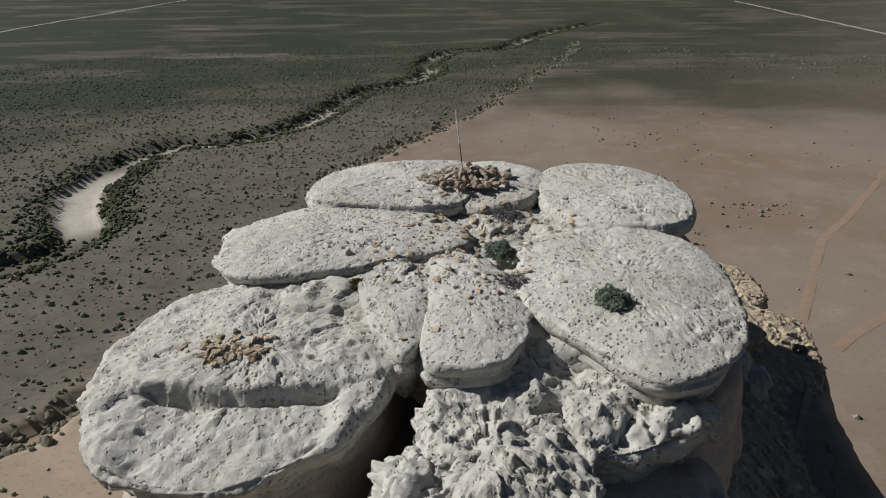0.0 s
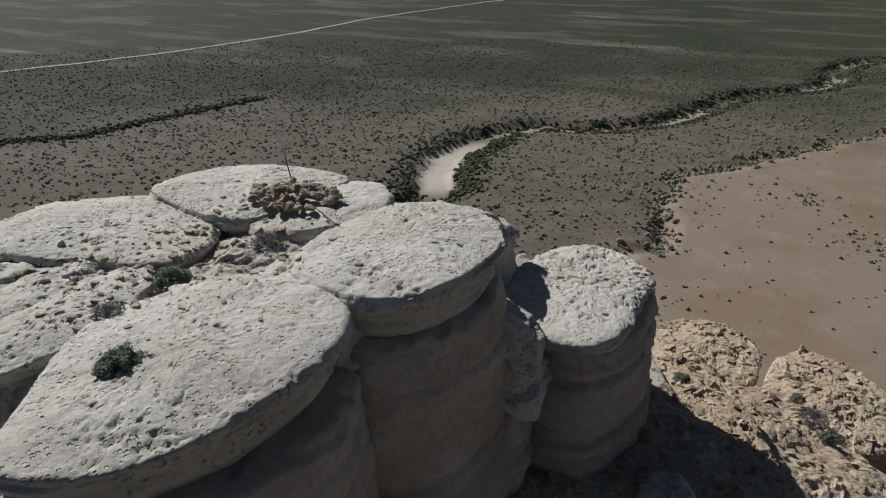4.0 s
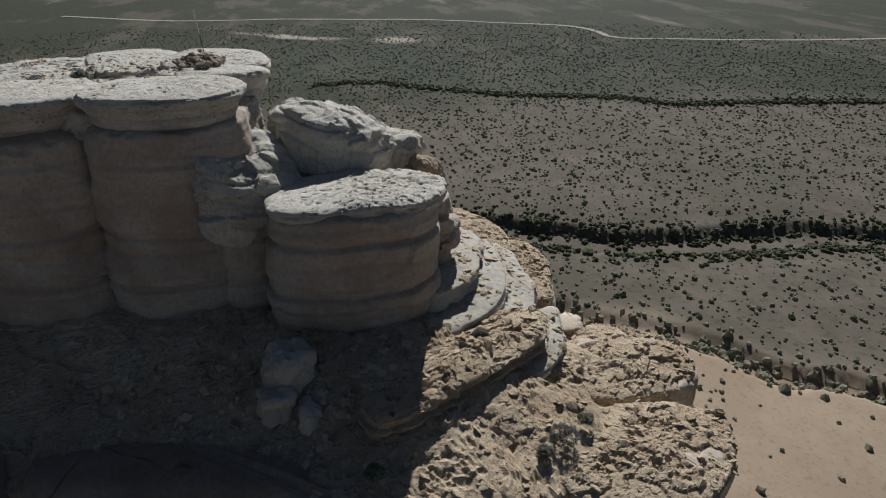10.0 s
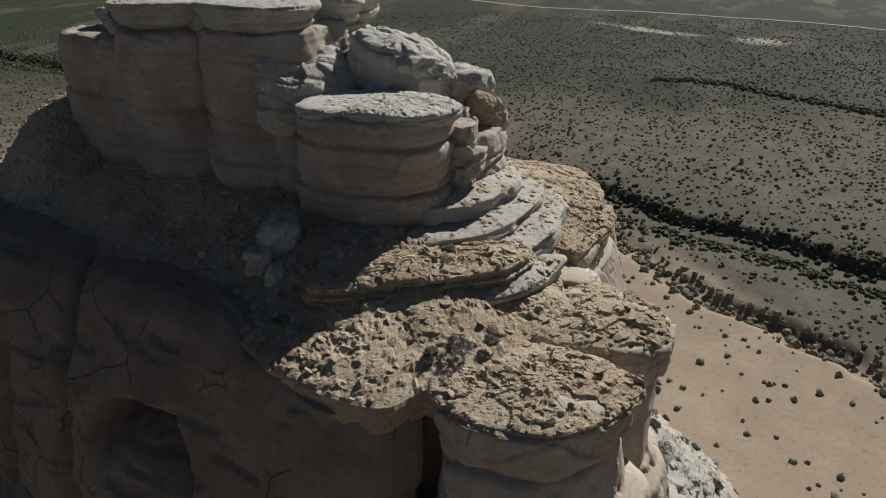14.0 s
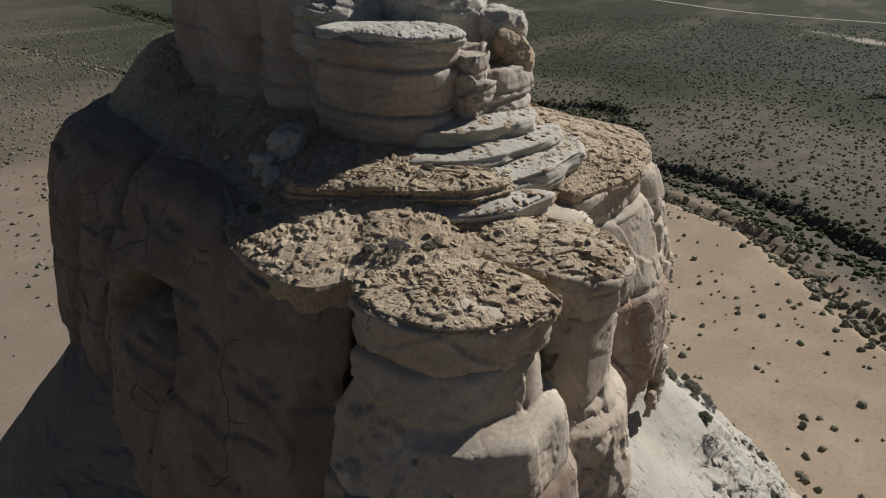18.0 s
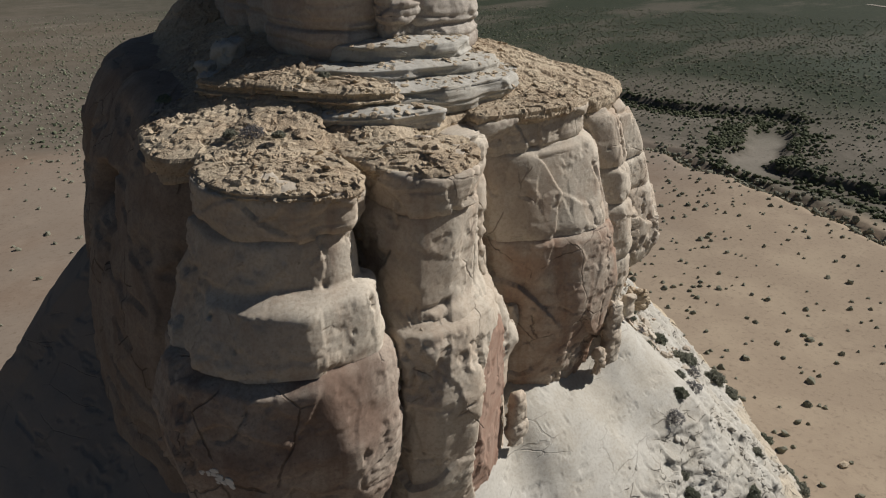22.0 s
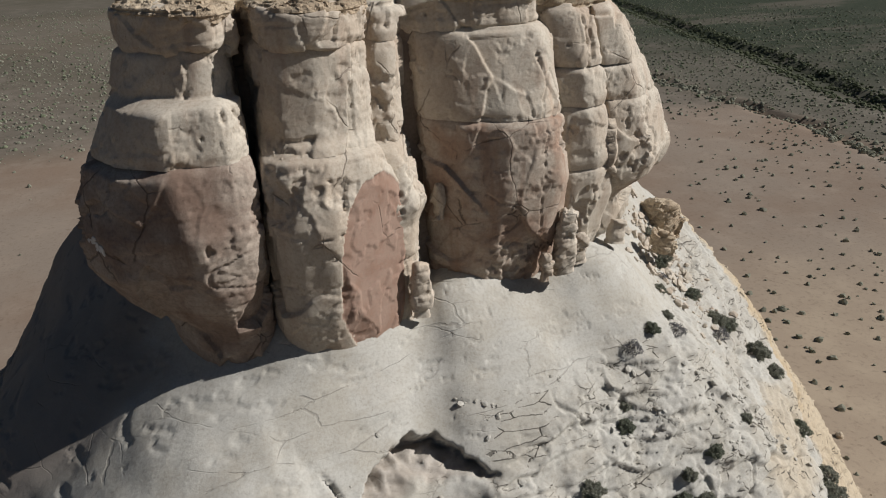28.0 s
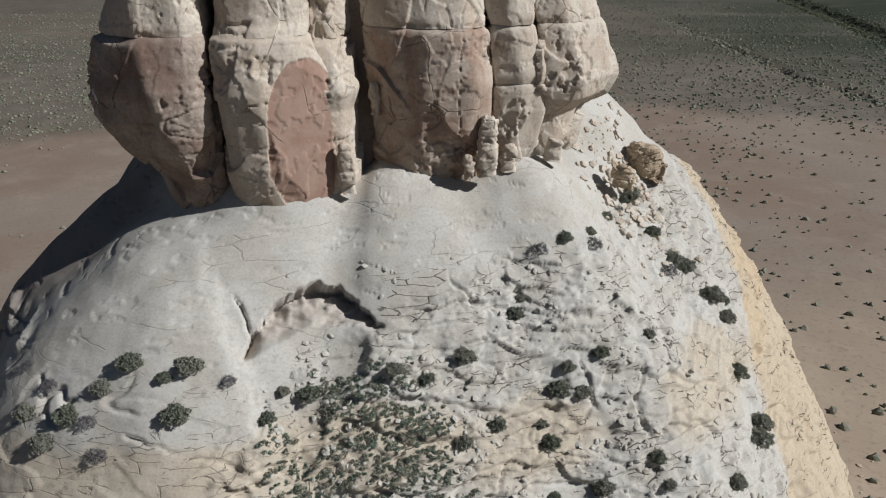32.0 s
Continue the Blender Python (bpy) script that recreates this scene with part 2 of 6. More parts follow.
def rock_material(name, pale, tan, dark, stain=(0.33, 0.2, 0.13), stain_share=0.5, streak=0.0, bump=0.5, grain=9.0, layers=0.5, cracked=0.0, bedded=(1, 1, 1), swell=0.04, pitted=0.0):
    m, t, b = nodes_of(name)
    p = place_of(t)
    big = noise_tex(t, p, 0.55, 5, 0.6)
    col = mix(t, band(t, big, 0.38, 0.66), pale, tan)
    lay = noise_tex(t, p, 1.0, 4, 0.55, (0.12, 0.12, 3.2))
    col = mix(t, band(t, lay, 0.5, 0.72, 0, layers), col, tan)
    st = noise_tex(t, p, 0.33, 6, 0.65, (1, 1, 0.6))
    col = mix(t, band(t, st, 0.62 - 0.14 * stain_share, 0.8, 0, stain_share), col, stain)
    if streak:
        sk = noise_tex(t, p, 1.0, 5, 0.6, (1.3, 1.3, 0.12))
        col = mix(t, band(t, sk, 0.52, 0.74, 0, streak), col, stain)
    scar = t.nodes.new("ShaderNodeAttribute")
    scar.attribute_name = "scar"
    fresh = mix(t, band(t, noise_tex(t, p, 1.2, 5, 0.6), 0.4, 0.65), (0.33, 0.225, 0.175), (0.28, 0.175, 0.13))
    col = mix(t, scar.outputs["Fac"], col, fresh)
    # first tone puts shade into the colour; ochre is the rock's own
    for name_of, tone in (("shade_tone", (0.20, 0.165, 0.14)), ("ochre", (0.47, 0.37, 0.245))):
        shade_or_ochre = t.nodes.new("ShaderNodeAttribute")
        shade_or_ochre.attribute_name = name_of
        col = mix(t, shade_or_ochre.outputs["Fac"], col, tone)
    speck = noise_tex(t, p, 22.0, 4, 0.7)
    col = mix(t, band(t, speck, 0.59, 0.7, 0, 0.6), col, dark)
    fine = noise_tex(t, p, grain, 8, 0.72)
    col = mix(t, band(t, fine, 0.3, 0.6, 0.45, 0.0), col, dark)
    line = None
    if cracked:
        shift = t.nodes.new("ShaderNodeTexNoise")
        t.links.new(p, shift.inputs["Vector"])
        shift.inputs["Scale"].default_value, shift.inputs["Detail"].default_value = 0.9, 5
        moved_place = t.nodes.new("ShaderNodeVectorMath")
        moved_place.operation = "MULTIPLY_ADD"
        t.links.new(shift.outputs["Color"], moved_place.inputs[0])
        moved_place.inputs[1].default_value = (0.45, 0.45, 0.45)
        flat_beds = t.nodes.new("ShaderNodeVectorMath")
        flat_beds.operation = "MULTIPLY"
        t.links.new(p, flat_beds.inputs[0])
        flat_beds.inputs[1].default_value = bedded
        t.links.new(flat_beds.outputs[0], moved_place.inputs[2])
        cell = t.nodes.new("ShaderNodeTexVoronoi")
        cell.feature = "DISTANCE_TO_EDGE"
        cell.inputs["Scale"].default_value = 0.42
        t.links.new(moved_place.outputs[0], cell.inputs["Vector"])
        thin = band(t, cell.outputs["Distance"], 0.003, 0.014, 1.0, 0.0)
        where = band(t, noise_tex(t, p, 0.38, 4, 0.6), 0.5, 0.58, 0, cracked)
        both = t.nodes.new("ShaderNodeMath")
        both.operation = "MULTIPLY"
        t.links.new(thin, both.inputs[0])
        t.links.new(where, both.inputs[1])
        line = both.outputs[0]
        if bedded != (1, 1, 1):
            small = t.nodes.new("ShaderNodeTexVoronoi")
            small.feature = "DISTANCE_TO_EDGE"
            small.inputs["Scale"].default_value = 1.05
            t.links.new(moved_place.outputs[0], small.inputs["Vector"])
            few = t.nodes.new("ShaderNodeMath")
            few.operation = "MULTIPLY"
            t.links.new(band(t, small.outputs["Distance"], 0.006, 0.022, 0.9, 0.0), few.inputs[0])
            broken = t.nodes.new("ShaderNodeAttribute")
            broken.attribute_name = "broken"
            here = t.nodes.new("ShaderNodeMath")
            here.operation = "MULTIPLY"
            t.links.new(band(t, noise_tex(t, p, 0.55, 5, 0.7), 0.50, 0.56), here.inputs[0])
            t.links.new(broken.outputs["Fac"], here.inputs[1])
            t.links.new(here.outputs[0], few.inputs[1])
            either = t.nodes.new("ShaderNodeMath")
            either.operation = "MAXIMUM"
            t.links.new(line, either.inputs[0])
            t.links.new(few.outputs[0], either.inputs[1])
            line = either.outputs[0]
        col = mix(t, line, col, (dark[0] * 0.35, dark[1] * 0.35, dark[2] * 0.35))
    pock = noise_tex(t, p, 5.5, 5, 0.62)
    col = mix(t, band(t, pock, 0.66, 0.72, 0, 0.5), col, (dark[0] * 0.6, dark[1] * 0.6, dark[2] * 0.6))
    t.links.new(col, b.inputs["Base Color"])
    b.inputs["Roughness"].default_value = 0.93
    b.inputs["Specular IOR Level"].default_value = 0.15
    coarse = noise_tex(t, p, 2.6, 8, 0.70)
    b1 = node(t, "ShaderNodeBump", Strength=min(1.0, bump * 1.3), Distance=swell, Height=coarse)
    b2 = node(t, "ShaderNodeBump", Strength=min(1.0, bump * 1.4), Distance=0.028, Height=fine)
    t.links.new(b1.outputs[0], b2.inputs["Normal"])
    last = b2
    if line is not None:
        last = node(t, "ShaderNodeBump", Strength=1.0, Distance=0.06, Height=line)
        last.invert = True
        t.links.new(b2.outputs[0], last.inputs["Normal"])
    if pitted:
        before = last
        pit = t.nodes.new("ShaderNodeTexVoronoi")
        pit.inputs["Scale"].default_value = 13.0
        t.links.new(p, pit.inputs["Vector"])
        some = band(t, noise_tex(t, p, 2.2, 4, 0.65), 0.46, 0.56, 0.0, pitted)
        hole = node(t, "ShaderNodeMath")
        hole.operation = "MULTIPLY"
        t.links.new(band(t, pit.outputs["Distance"], 0.16, 0.36, -1.0, 0.0), hole.inputs[0])
        t.links.new(some, hole.inputs[1])
        last = node(t, "ShaderNodeBump", Strength=1.0, Distance=0.05, Height=hole.outputs[0])
        t.links.new(before.outputs[0], last.inputs["Normal"])
    t.links.new(last.outputs[0], b.inputs["Normal"])
    return m


SUMMIT = rock_material("pale_limestone", (0.56, 0.54, 0.49), (0.48, 0.455, 0.40), (0.24, 0.215, 0.18), stain=(0.36, 0.335, 0.285), stain_share=0.35, bump=0.7, grain=7.0, pitted=0.8)
TOWER = rock_material("banded_sandstone", (0.47, 0.425, 0.37), (0.36, 0.295, 0.245), (0.21, 0.17, 0.145), stain=(0.26, 0.185, 0.15), stain_share=0.6, layers=0.8)
CLIFF = rock_material("cream_sandstone", (0.53, 0.475, 0.395), (0.46, 0.385, 0.305), (0.27, 0.21, 0.16), stain=(0.30, 0.18, 0.12), stain_share=0.6, streak=0.35, bump=0.4, cracked=0.4)
CRUST = rock_material("brown_crust", (0.52, 0.43, 0.315), (0.41, 0.32, 0.225), (0.21, 0.155, 0.11), stain=(0.58, 0.52, 0.42), stain_share=0.6, bump=0.9, grain=7.0, swell=0.08, pitted=0.8)
# brown sandstone, lowered further so the east wall's shade sits in its colour
SHADED_BROWN = rock_material("shaded_brown_sandstone", (0.30, 0.248, 0.20), (0.235, 0.18, 0.14), (0.13, 0.10, 0.082), stain=(0.17, 0.11, 0.082), stain_share=0.7, streak=0.5, bump=0.4, cracked=0.5)
RUSTY = rock_material("rusty_sandstone", (0.47, 0.40, 0.325), (0.34, 0.24, 0.18), (0.19, 0.14, 0.11), stain=(0.24, 0.135, 0.085), stain_share=0.8, streak=0.6, bump=0.4, cracked=0.5)
# brown rock darkened to carry the shade on the tall column's lower block
SHADED_UMBER = rock_material("shaded_umber_sandstone", (0.40, 0.335, 0.275), (0.25, 0.18, 0.14), (0.13, 0.095, 0.075), stain=(0.15, 0.09, 0.065), stain_share=0.85, streak=0.6, bump=0.4, cracked=0.5)
SLOPE = rock_material("white_slickrock", (0.47, 0.45, 0.405), (0.42, 0.39, 0.335), (0.26, 0.23, 0.19), stain=(0.38, 0.325, 0.255), stain_share=0.5, bump=0.35, cracked=0.22, bedded=(0.5, 0.5, 2.6), swell=0.03)


def leaf_material(name, a, b_col, c=(0.1, 0.085, 0.06)):
    m, t, b = nodes_of(name)
    g = t.nodes.new("ShaderNodeNewGeometry")
    rnd = g.outputs["Random Per Island"]
    col = mix(t, rnd, a, b_col)
    col = mix(t, band(t, noise_tex(t, g.outputs["Position"], 6.0, 3), 0.55, 0.75, 0, 0.5), col, c)
    t.links.new(col, b.inputs["Base Color"])
    b.inputs["Roughness"].default_value = 0.85
    b.inputs["Specular IOR Level"].default_value = 0.1
    through_leaf = t.nodes.new("ShaderNodeBsdfTranslucent")
    t.links.new(col, through_leaf.inputs[0])
    blend = t.nodes.new("ShaderNodeMixShader")
    blend.inputs[0].default_value = 0.4
    t.links.new(b.outputs[0], blend.inputs[1])
    t.links.new(through_leaf.outputs[0], blend.inputs[2])
    t.links.new(blend.outputs[0], t.nodes["Material Output"].inputs["Surface"])
    return m


BUSH_SAGE = leaf_material("bush_sage", (0.22, 0.225, 0.18), (0.32, 0.315, 0.255), (0.15, 0.13, 0.10))
BUSH_GREEN = leaf_material("bush_green", (0.17, 0.185, 0.14), (0.25, 0.26, 0.20), (0.14, 0.12, 0.09))
SAGE = leaf_material("sage_leaves", (0.25, 0.25, 0.19), (0.35, 0.34, 0.265), (0.15, 0.14, 0.1))
GREEN = leaf_material("green_leaves", (0.18, 0.205, 0.135), (0.27, 0.29, 0.195), (0.14, 0.135, 0.09))
TEAL = leaf_material("grey_green_leaves", (0.17, 0.22, 0.17), (0.26, 0.30, 0.23))
NAVY = leaf_material("dusky_twigs", (0.13, 0.13, 0.145), (0.21, 0.20, 0.20))
THICKET = leaf_material("thicket_leaves", (0.09, 0.105, 0.06), (0.16, 0.17, 0.105))
OLIVE = leaf_material("olive_leaves", (0.08, 0.075, 0.03), (0.12, 0.11, 0.05))


# ---- the plain ----
AXIS = np.array([-3.0, -4.0])
RIVER = [(173, 733), (98, 626), (59, 544), (18, 528), (0, 479), (-3, 420), (-21, 391), (-39, 366), (-50, 329), (-55, 304), (-67, 282), (-87, 267), (-103, 262),
         (-114, 244), (-118, 222), (-114, 191), (-102, 162), (-108, 147), (-118, 135), (-124, 118), (-123, 98), (-127, 76), (-136, 55), (-147, 30), (-157, 5), (-170, -12),
         (-182, -33), (-182, -56), (-183, -67), (-201, -75), (-224, -83), (-242, -91), (-238, -106), (-224, -123), (-224, -160), (-237, -196), (-246, -217), (-267, -312), (-290, -400), (-330, -560)]
GULLY = [(120, 560), (96, 484), (50, 380), (16, 303), (-17, 250), (-38, 212), (-35, 184), (-27, 156), (-35, 143), (-50, 112), (-56, 92), (-66, 78), (-87, 56), (-98, 43), (-107, 28),
         (-126, 8), (-150, -14), (-156, -26), (-162, -45), (-168, -66), (-173, -110), (-176, -160), (-170, -260), (-180, -420)]
ROADS = [[(-640, -205), (-620, -168), (-588, -98), (-585, -12), (-562, 90), (-523, 166), (-501, 192), (-474, 201), (-444, 204), (-428, 250), (-412, 318), (-406, 430), (-418, 600), (-405, 800), (-370, 1150), (-300, 1700)],
         [(431, 995), (405, 700), (396, 594), (380, 450)]]
TRACKS = [[(154, 206), (108, 155), (89, 130), (72, 103)], [(110, 122), (92, 107), (73, 92)]]


def open_curve(points, gap):
    """Points about every gap metres on a smooth curve through the given corners."""
    p = np.asarray(points, float)
    p = np.vstack([2 * p[0] - p[1], p, 2 * p[-1] - p[-2]])
    out = []
    for a, b, c, d in zip(p[:-3], p[1:-2], p[2:-1], p[3:]):
        n = max(2, int(np.linalg.norm(c - b) / gap))
        f = np.linspace(0, 1, n, endpoint=False)[:, None]
        out.append(0.5 * (2 * b + (c - a) * f + (2 * a - 5 * b + 4 * c - d) * f**2 + (3 * b - a - 3 * c + d) * f**3))
    return np.vstack(out + [p[-2:-1]])


def wander(curve, size, wave):
    """A curve shaken sideways by noise, so that it runs like water."""
    q = np.column_stack([curve / wave, np.zeros(len(curve))])
    return curve + size * np.stack([fbm(q + 3.1, 3), fbm(q + 31.7, 3)], 1)


river_line = wander(open_curve(RIVER, 3.0), 5.0, 22.0)
gully_line = wander(open_curve(GULLY, 3.0), 6.0, 16.0)


def far_from(x, y, line, reach=400.0):
    """Distance of points to a line of points, and the side (left of its run is positive), in slices."""
    p, line = np.stack([x, y], 1).astype(np.float32), line.astype(np.float32)
    dist, side = np.full(len(p), 1e9), np.ones(len(p))
    run = np.gradient(line, axis=0)
    for k in range(0, len(p), 4000):
        d = p[k:k + 4000, None] - line[None]
        r = (d**2).sum(2)
        i = r.argmin(1)
        dist[k:k + 4000] = np.sqrt(r[np.arange(len(i)), i])
        dd = d[np.arange(len(i)), i]
        side[k:k + 4000] = np.sign(run[i, 0] * dd[:, 1] - run[i, 1] * dd[:, 0])
    return dist, side


def rolling(x, y):
    r = np.hypot(x - AXIS[0], y - AXIS[1])
    q = np.stack([x / 60.0, y / 60.0, 0 * x], 1)
    return 9.0 * np.exp(-np.maximum(r - 30, 0) / 28.0) + (0.8 * perlin(q) + 0.25 * perlin(q * 4.1)) * ramp(r, 20, 90) - 0.3


def ground_height(x, y):
    """Height of the plain with the river bed and the gully cut into it."""
    h = rolling(x, y)
    near = np.hypot(x, y) < 760
    dr, dg, sg = np.full(len(x), 999.0), np.full(len(x), 999.0), np.ones(len(x))
    dr[near] = far_from(x[near], y[near], river_line)[0]
    dg[near], sg[near] = far_from(x[near], y[near], gully_line)
    wob = perlin(np.stack([x / 9.0, y / 9.0, 0 * x + 2], 1))
    h = h - 2.4 * (1 - ramp(dr + 2.5 * wob, 5.0, 8.0)) - 0.8 * (1 - ramp(dr, 8, 22))
    cut = ramp(perlin(np.stack([x / 45.0, y / 45.0, 0 * x + 9], 1)), -0.35, 0.25)
    h = h - (0.5 + 1.5 * cut) * (1 - ramp(dg + 2.0 * wob, 1.8, 4.2))
    return h, dr, dg, sg


def ground_material():
    m, t, b = nodes_of("desert_soil")
    p = place_of(t)
    shrub = t.nodes.new("ShaderNodeAttribute")
    shrub.attribute_name = "shrubland"
    sand = t.nodes.new("ShaderNodeAttribute")
    sand.attribute_name = "sand"
    green = t.nodes.new("ShaderNodeAttribute")
    green.attribute_name = "meadow"
    dirt = t.nodes.new("ShaderNodeAttribute")
    dirt.attribute_name = "trodden"
    big = noise_tex(t, p, 0.014, 6, 0.6)
    mid = noise_tex(t, p, 0.09, 6, 0.62)
    fine = noise_tex(t, p, 1.1, 7, 0.72)
    red = mix(t, band(t, big, 0.4, 0.6), (0.235, 0.19, 0.15), (0.21, 0.155, 0.115))
    red = mix(t, band(t, mid, 0.48, 0.72, 0, 0.6), red, (0.28, 0.224, 0.174))
    tan = t.nodes.new("ShaderNodeAttribute")
    tan.attribute_name = "tan_sand"
    red = mix(t, tan.outputs["Fac"], red, mix(t, band(t, mid, 0.4, 0.66), (0.30, 0.235, 0.172), (0.345, 0.275, 0.20)))
    red = mix(t, band(t, fine, 0.5, 0.72, 0, 0.5), red, (0.13, 0.095, 0.068))
    grey = mix(t, band(t, mid, 0.38, 0.66), (0.112, 0.098, 0.078), (0.15, 0.13, 0.106))
    grey = mix(t, band(t, big, 0.46, 0.66, 0, 0.6), grey, (0.095, 0.09, 0.068))
    clump = noise_tex(t, p, 0.42, 5, 0.75)
    grey = mix(t, band(t, clump, 0.5, 0.64, 0, 0.45), grey, (0.06, 0.058, 0.042))
    grey = mix(t, band(t, fine, 0.5, 0.75, 0, 0.5), grey, (0.09, 0.078, 0.06))
    tuft = t.nodes.new("ShaderNodeTexVoronoi")
    tuft.inputs["Scale"].default_value = 0.42
    t.links.new(p, tuft.inputs["Vector"])
    some = t.nodes.new("ShaderNodeMath")
    some.operation = "MULTIPLY"
    t.links.new(band(t, tuft.outputs["Distance"], 0.14, 0.26, 0.8, 0.0), some.inputs[0])
    t.links.new(band(t, tuft.outputs["Color"], 0.35, 0.45), some.inputs[1])
    dots = some.outputs[0]
    grey = mix(t, dots, grey, (0.062, 0.062, 0.045))
    col = mix(t, shrub.outputs["Fac"], red, grey)
    lawn = mix(t, band(t, clump, 0.4, 0.62), (0.024, 0.032, 0.019), (0.044, 0.05, 0.031))
    drift = noise_tex(t, p, 0.011, 6, 0.68, (0.6, 1.7, 1.0))
    lawn = mix(t, band(t, drift, 0.5, 0.6, 0, 0.75), lawn, (0.10, 0.088, 0.068))
    lawn = mix(t, band(t, noise_tex(t, p, 0.006, 5, 0.6, (0.5, 2.2, 1.0)), 0.62, 0.70, 0, 0.7), lawn, (0.21, 0.185, 0.15))
    lawn = mix(t, some.outputs[0], lawn, (0.02, 0.024, 0.015))
    col = mix(t, green.outputs["Fac"], col, lawn)
    reed = t.nodes.new("ShaderNodeAttribute")
    reed.attribute_name = "wet_belt"
    wet = mix(t, band(t, clump, 0.4, 0.62), (0.03, 0.041, 0.027), (0.058, 0.066, 0.046))
    wet = mix(t, band(t, drift, 0.52, 0.66, 0, 0.55), wet, (0.085, 0.08, 0.063))
    wet = mix(t, band(t, noise_tex(t, p, 0.16, 6, 0.75), 0.62, 0.70, 0, 0.6), wet, (0.2, 0.185, 0.155))
    col = mix(t, reed.outputs["Fac"], col, wet)
    pale = mix(t, band(t, fine, 0.35, 0.7), (0.47, 0.43, 0.37), (0.37, 0.33, 0.275))
    col = mix(t, sand.outputs["Fac"], col, pale)
    col = mix(t, dirt.outputs["Fac"], col, (0.26, 0.18, 0.12))
    t.links.new(col, b.inputs["Base Color"])
    b.inputs["Roughness"].default_value = 0.95
    b.inputs["Specular IOR Level"].default_value = 0.1
    bp = node(t, "ShaderNodeBump", Strength=0.5, Distance=0.10, Height=clump)
    b2 = node(t, "ShaderNodeBump", Strength=0.4, Distance=0.08, Height=fine)
    t.links.new(bp.outputs[0], b2.inputs["Normal"])
    t.links.new(b2.outputs[0], b.inputs["Normal"])
    return m


SOIL = ground_material()
radii = np.r_[np.linspace(0.5, 24, 12), np.linspace(26, 270, 200), np.geomspace(271.5, 760, 90), np.geomspace(770, 5400, 34)]
turns = np.linspace(0, 2 * math.pi, 560, endpoint=False)
gx = (AXIS[0] + radii[:, None] * np.cos(turns)[None]).ravel()
gy = (AXIS[1] + radii[:, None] * np.sin(turns)[None]).ravel()
gz, g_river, g_gully, g_side = ground_height(gx, gy)
g_mesh = mesh_of("ground", np.stack([gx, gy, gz], 1), ring_faces(len(radii), len(turns)))


def zone(me, name, values):
    me.attributes.new(name, "FLOAT", "POINT").data.foreach_set("value", np.asarray(values, np.float32))


def shrubland(x, y, dg, sg):
    """1 beyond the gully, where the scrub grows; 0 on the bare apron round the butte."""
    r = np.hypot(x - AXIS[0], y - AXIS[1])
    w = 10 * perlin(np.stack([x / 30.0, y / 30.0, 0 * x + 4], 1))
    beyond = np.where(sg < 0, 1.0, 0.0) * ramp(dg + w, -2, 10) * ramp(r, 40, 60)
    south = ramp(-y + 0.35 * np.abs(x + 20) + 1.6 * w, 205, 235) * (1 - ramp(-y, 330, 380) * 0.3)
    far = ramp(r + 3 * w, 420, 560) * 0.8
    return np.maximum(np.maximum(beyond, south * 0.8), far)


g_w = fbm(np.stack([gx / 70.0, gy / 70.0, 0 * gx], 1), 3)
g_shrub = shrubland(gx, gy, g_gully, g_side)
west = ramp(-gx + 50 * g_w, 230, 300) * (1 - ramp(-gx + 80 * g_w, 520, 600)) * ramp(gy + 40 * g_w, -420, -330) * (1 - ramp(gy + 60 * g_w, 20, 130))
north = ramp(-gx + 60 * g_w, 130, 230) * 1.0 * ramp(gy + 60 * g_w, 150, 330)
zone(g_mesh, "shrubland", g_shrub)
zone(g_mesh, "tan_sand", ramp(-gx + 20 * g_w, 15, 55) * ramp(gy + 20 * g_w, -90, -30) * (1 - ramp(gy + 20 * g_w, 110, 150)))
g_far = ramp(np.hypot(gx, gy) + 60 * g_w, 270, 390) * (0.9 + 0.25 * ramp(-gx, 0, 200)) * (0.3 + 0.7 * ramp(-gx + 0.6 * gy, -160, 120))
zone(g_mesh, "meadow", np.maximum(np.maximum(west, 0.9 * north), g_far) * (1.0 + 0.55 * g_w).clip(0, 1))
# wet green belt on the far west plain, with a pale wash along its outer side
belt_line = np.array([(-338, -110), (-326, 0), (-325, 28), (-312, 47), (-288, 88), (-274, 133), (-259, 150), (-254, 190), (-246, 240)], float)
belt_near = -np.interp(gy, belt_line[:, 1], belt_line[:, 0])
belt_far = np.interp(gy, [-110, -17, 49, 149, 240], [480, 438, 415, 390, 350])
g_belt = ramp(-gx - belt_near + 18 * g_w, -6, 12) * (1 - ramp(-gx - belt_far + 30 * g_w, -10, 20)) * ramp(gy, -170, -100) * (1 - ramp(gy, 190, 280))
zone(g_mesh, "wet_belt", g_belt * (1 - 0.45 * ramp(gy + 30 * g_w, 40, 150)))
wash = 1 - ramp(far_from(gx, gy, open_curve([(-524, -64), (-506, -40), (-480, -4), (-474, 31), (-462, 54)], 6.0))[0] + 14 * g_w, 3.0, 8.0)
wash = np.maximum(wash, np.exp(-(((gx + 461) / 14) ** 2 + ((gy - 54) / 15) ** 2) ** 2))
bar = ramp(perlin(np.stack([gx / 38.0, gy / 38.0, 0 * gx + 6], 1)), -0.12, 0.12)
patch = np.maximum(np.exp(-(((gx + 112) / 22) ** 2 + ((gy - 196) / 34) ** 2) ** 4), 0.25 * np.exp(-(((gx + 201) / 26) ** 2 + ((gy + 76) / 16) ** 2) ** 4))
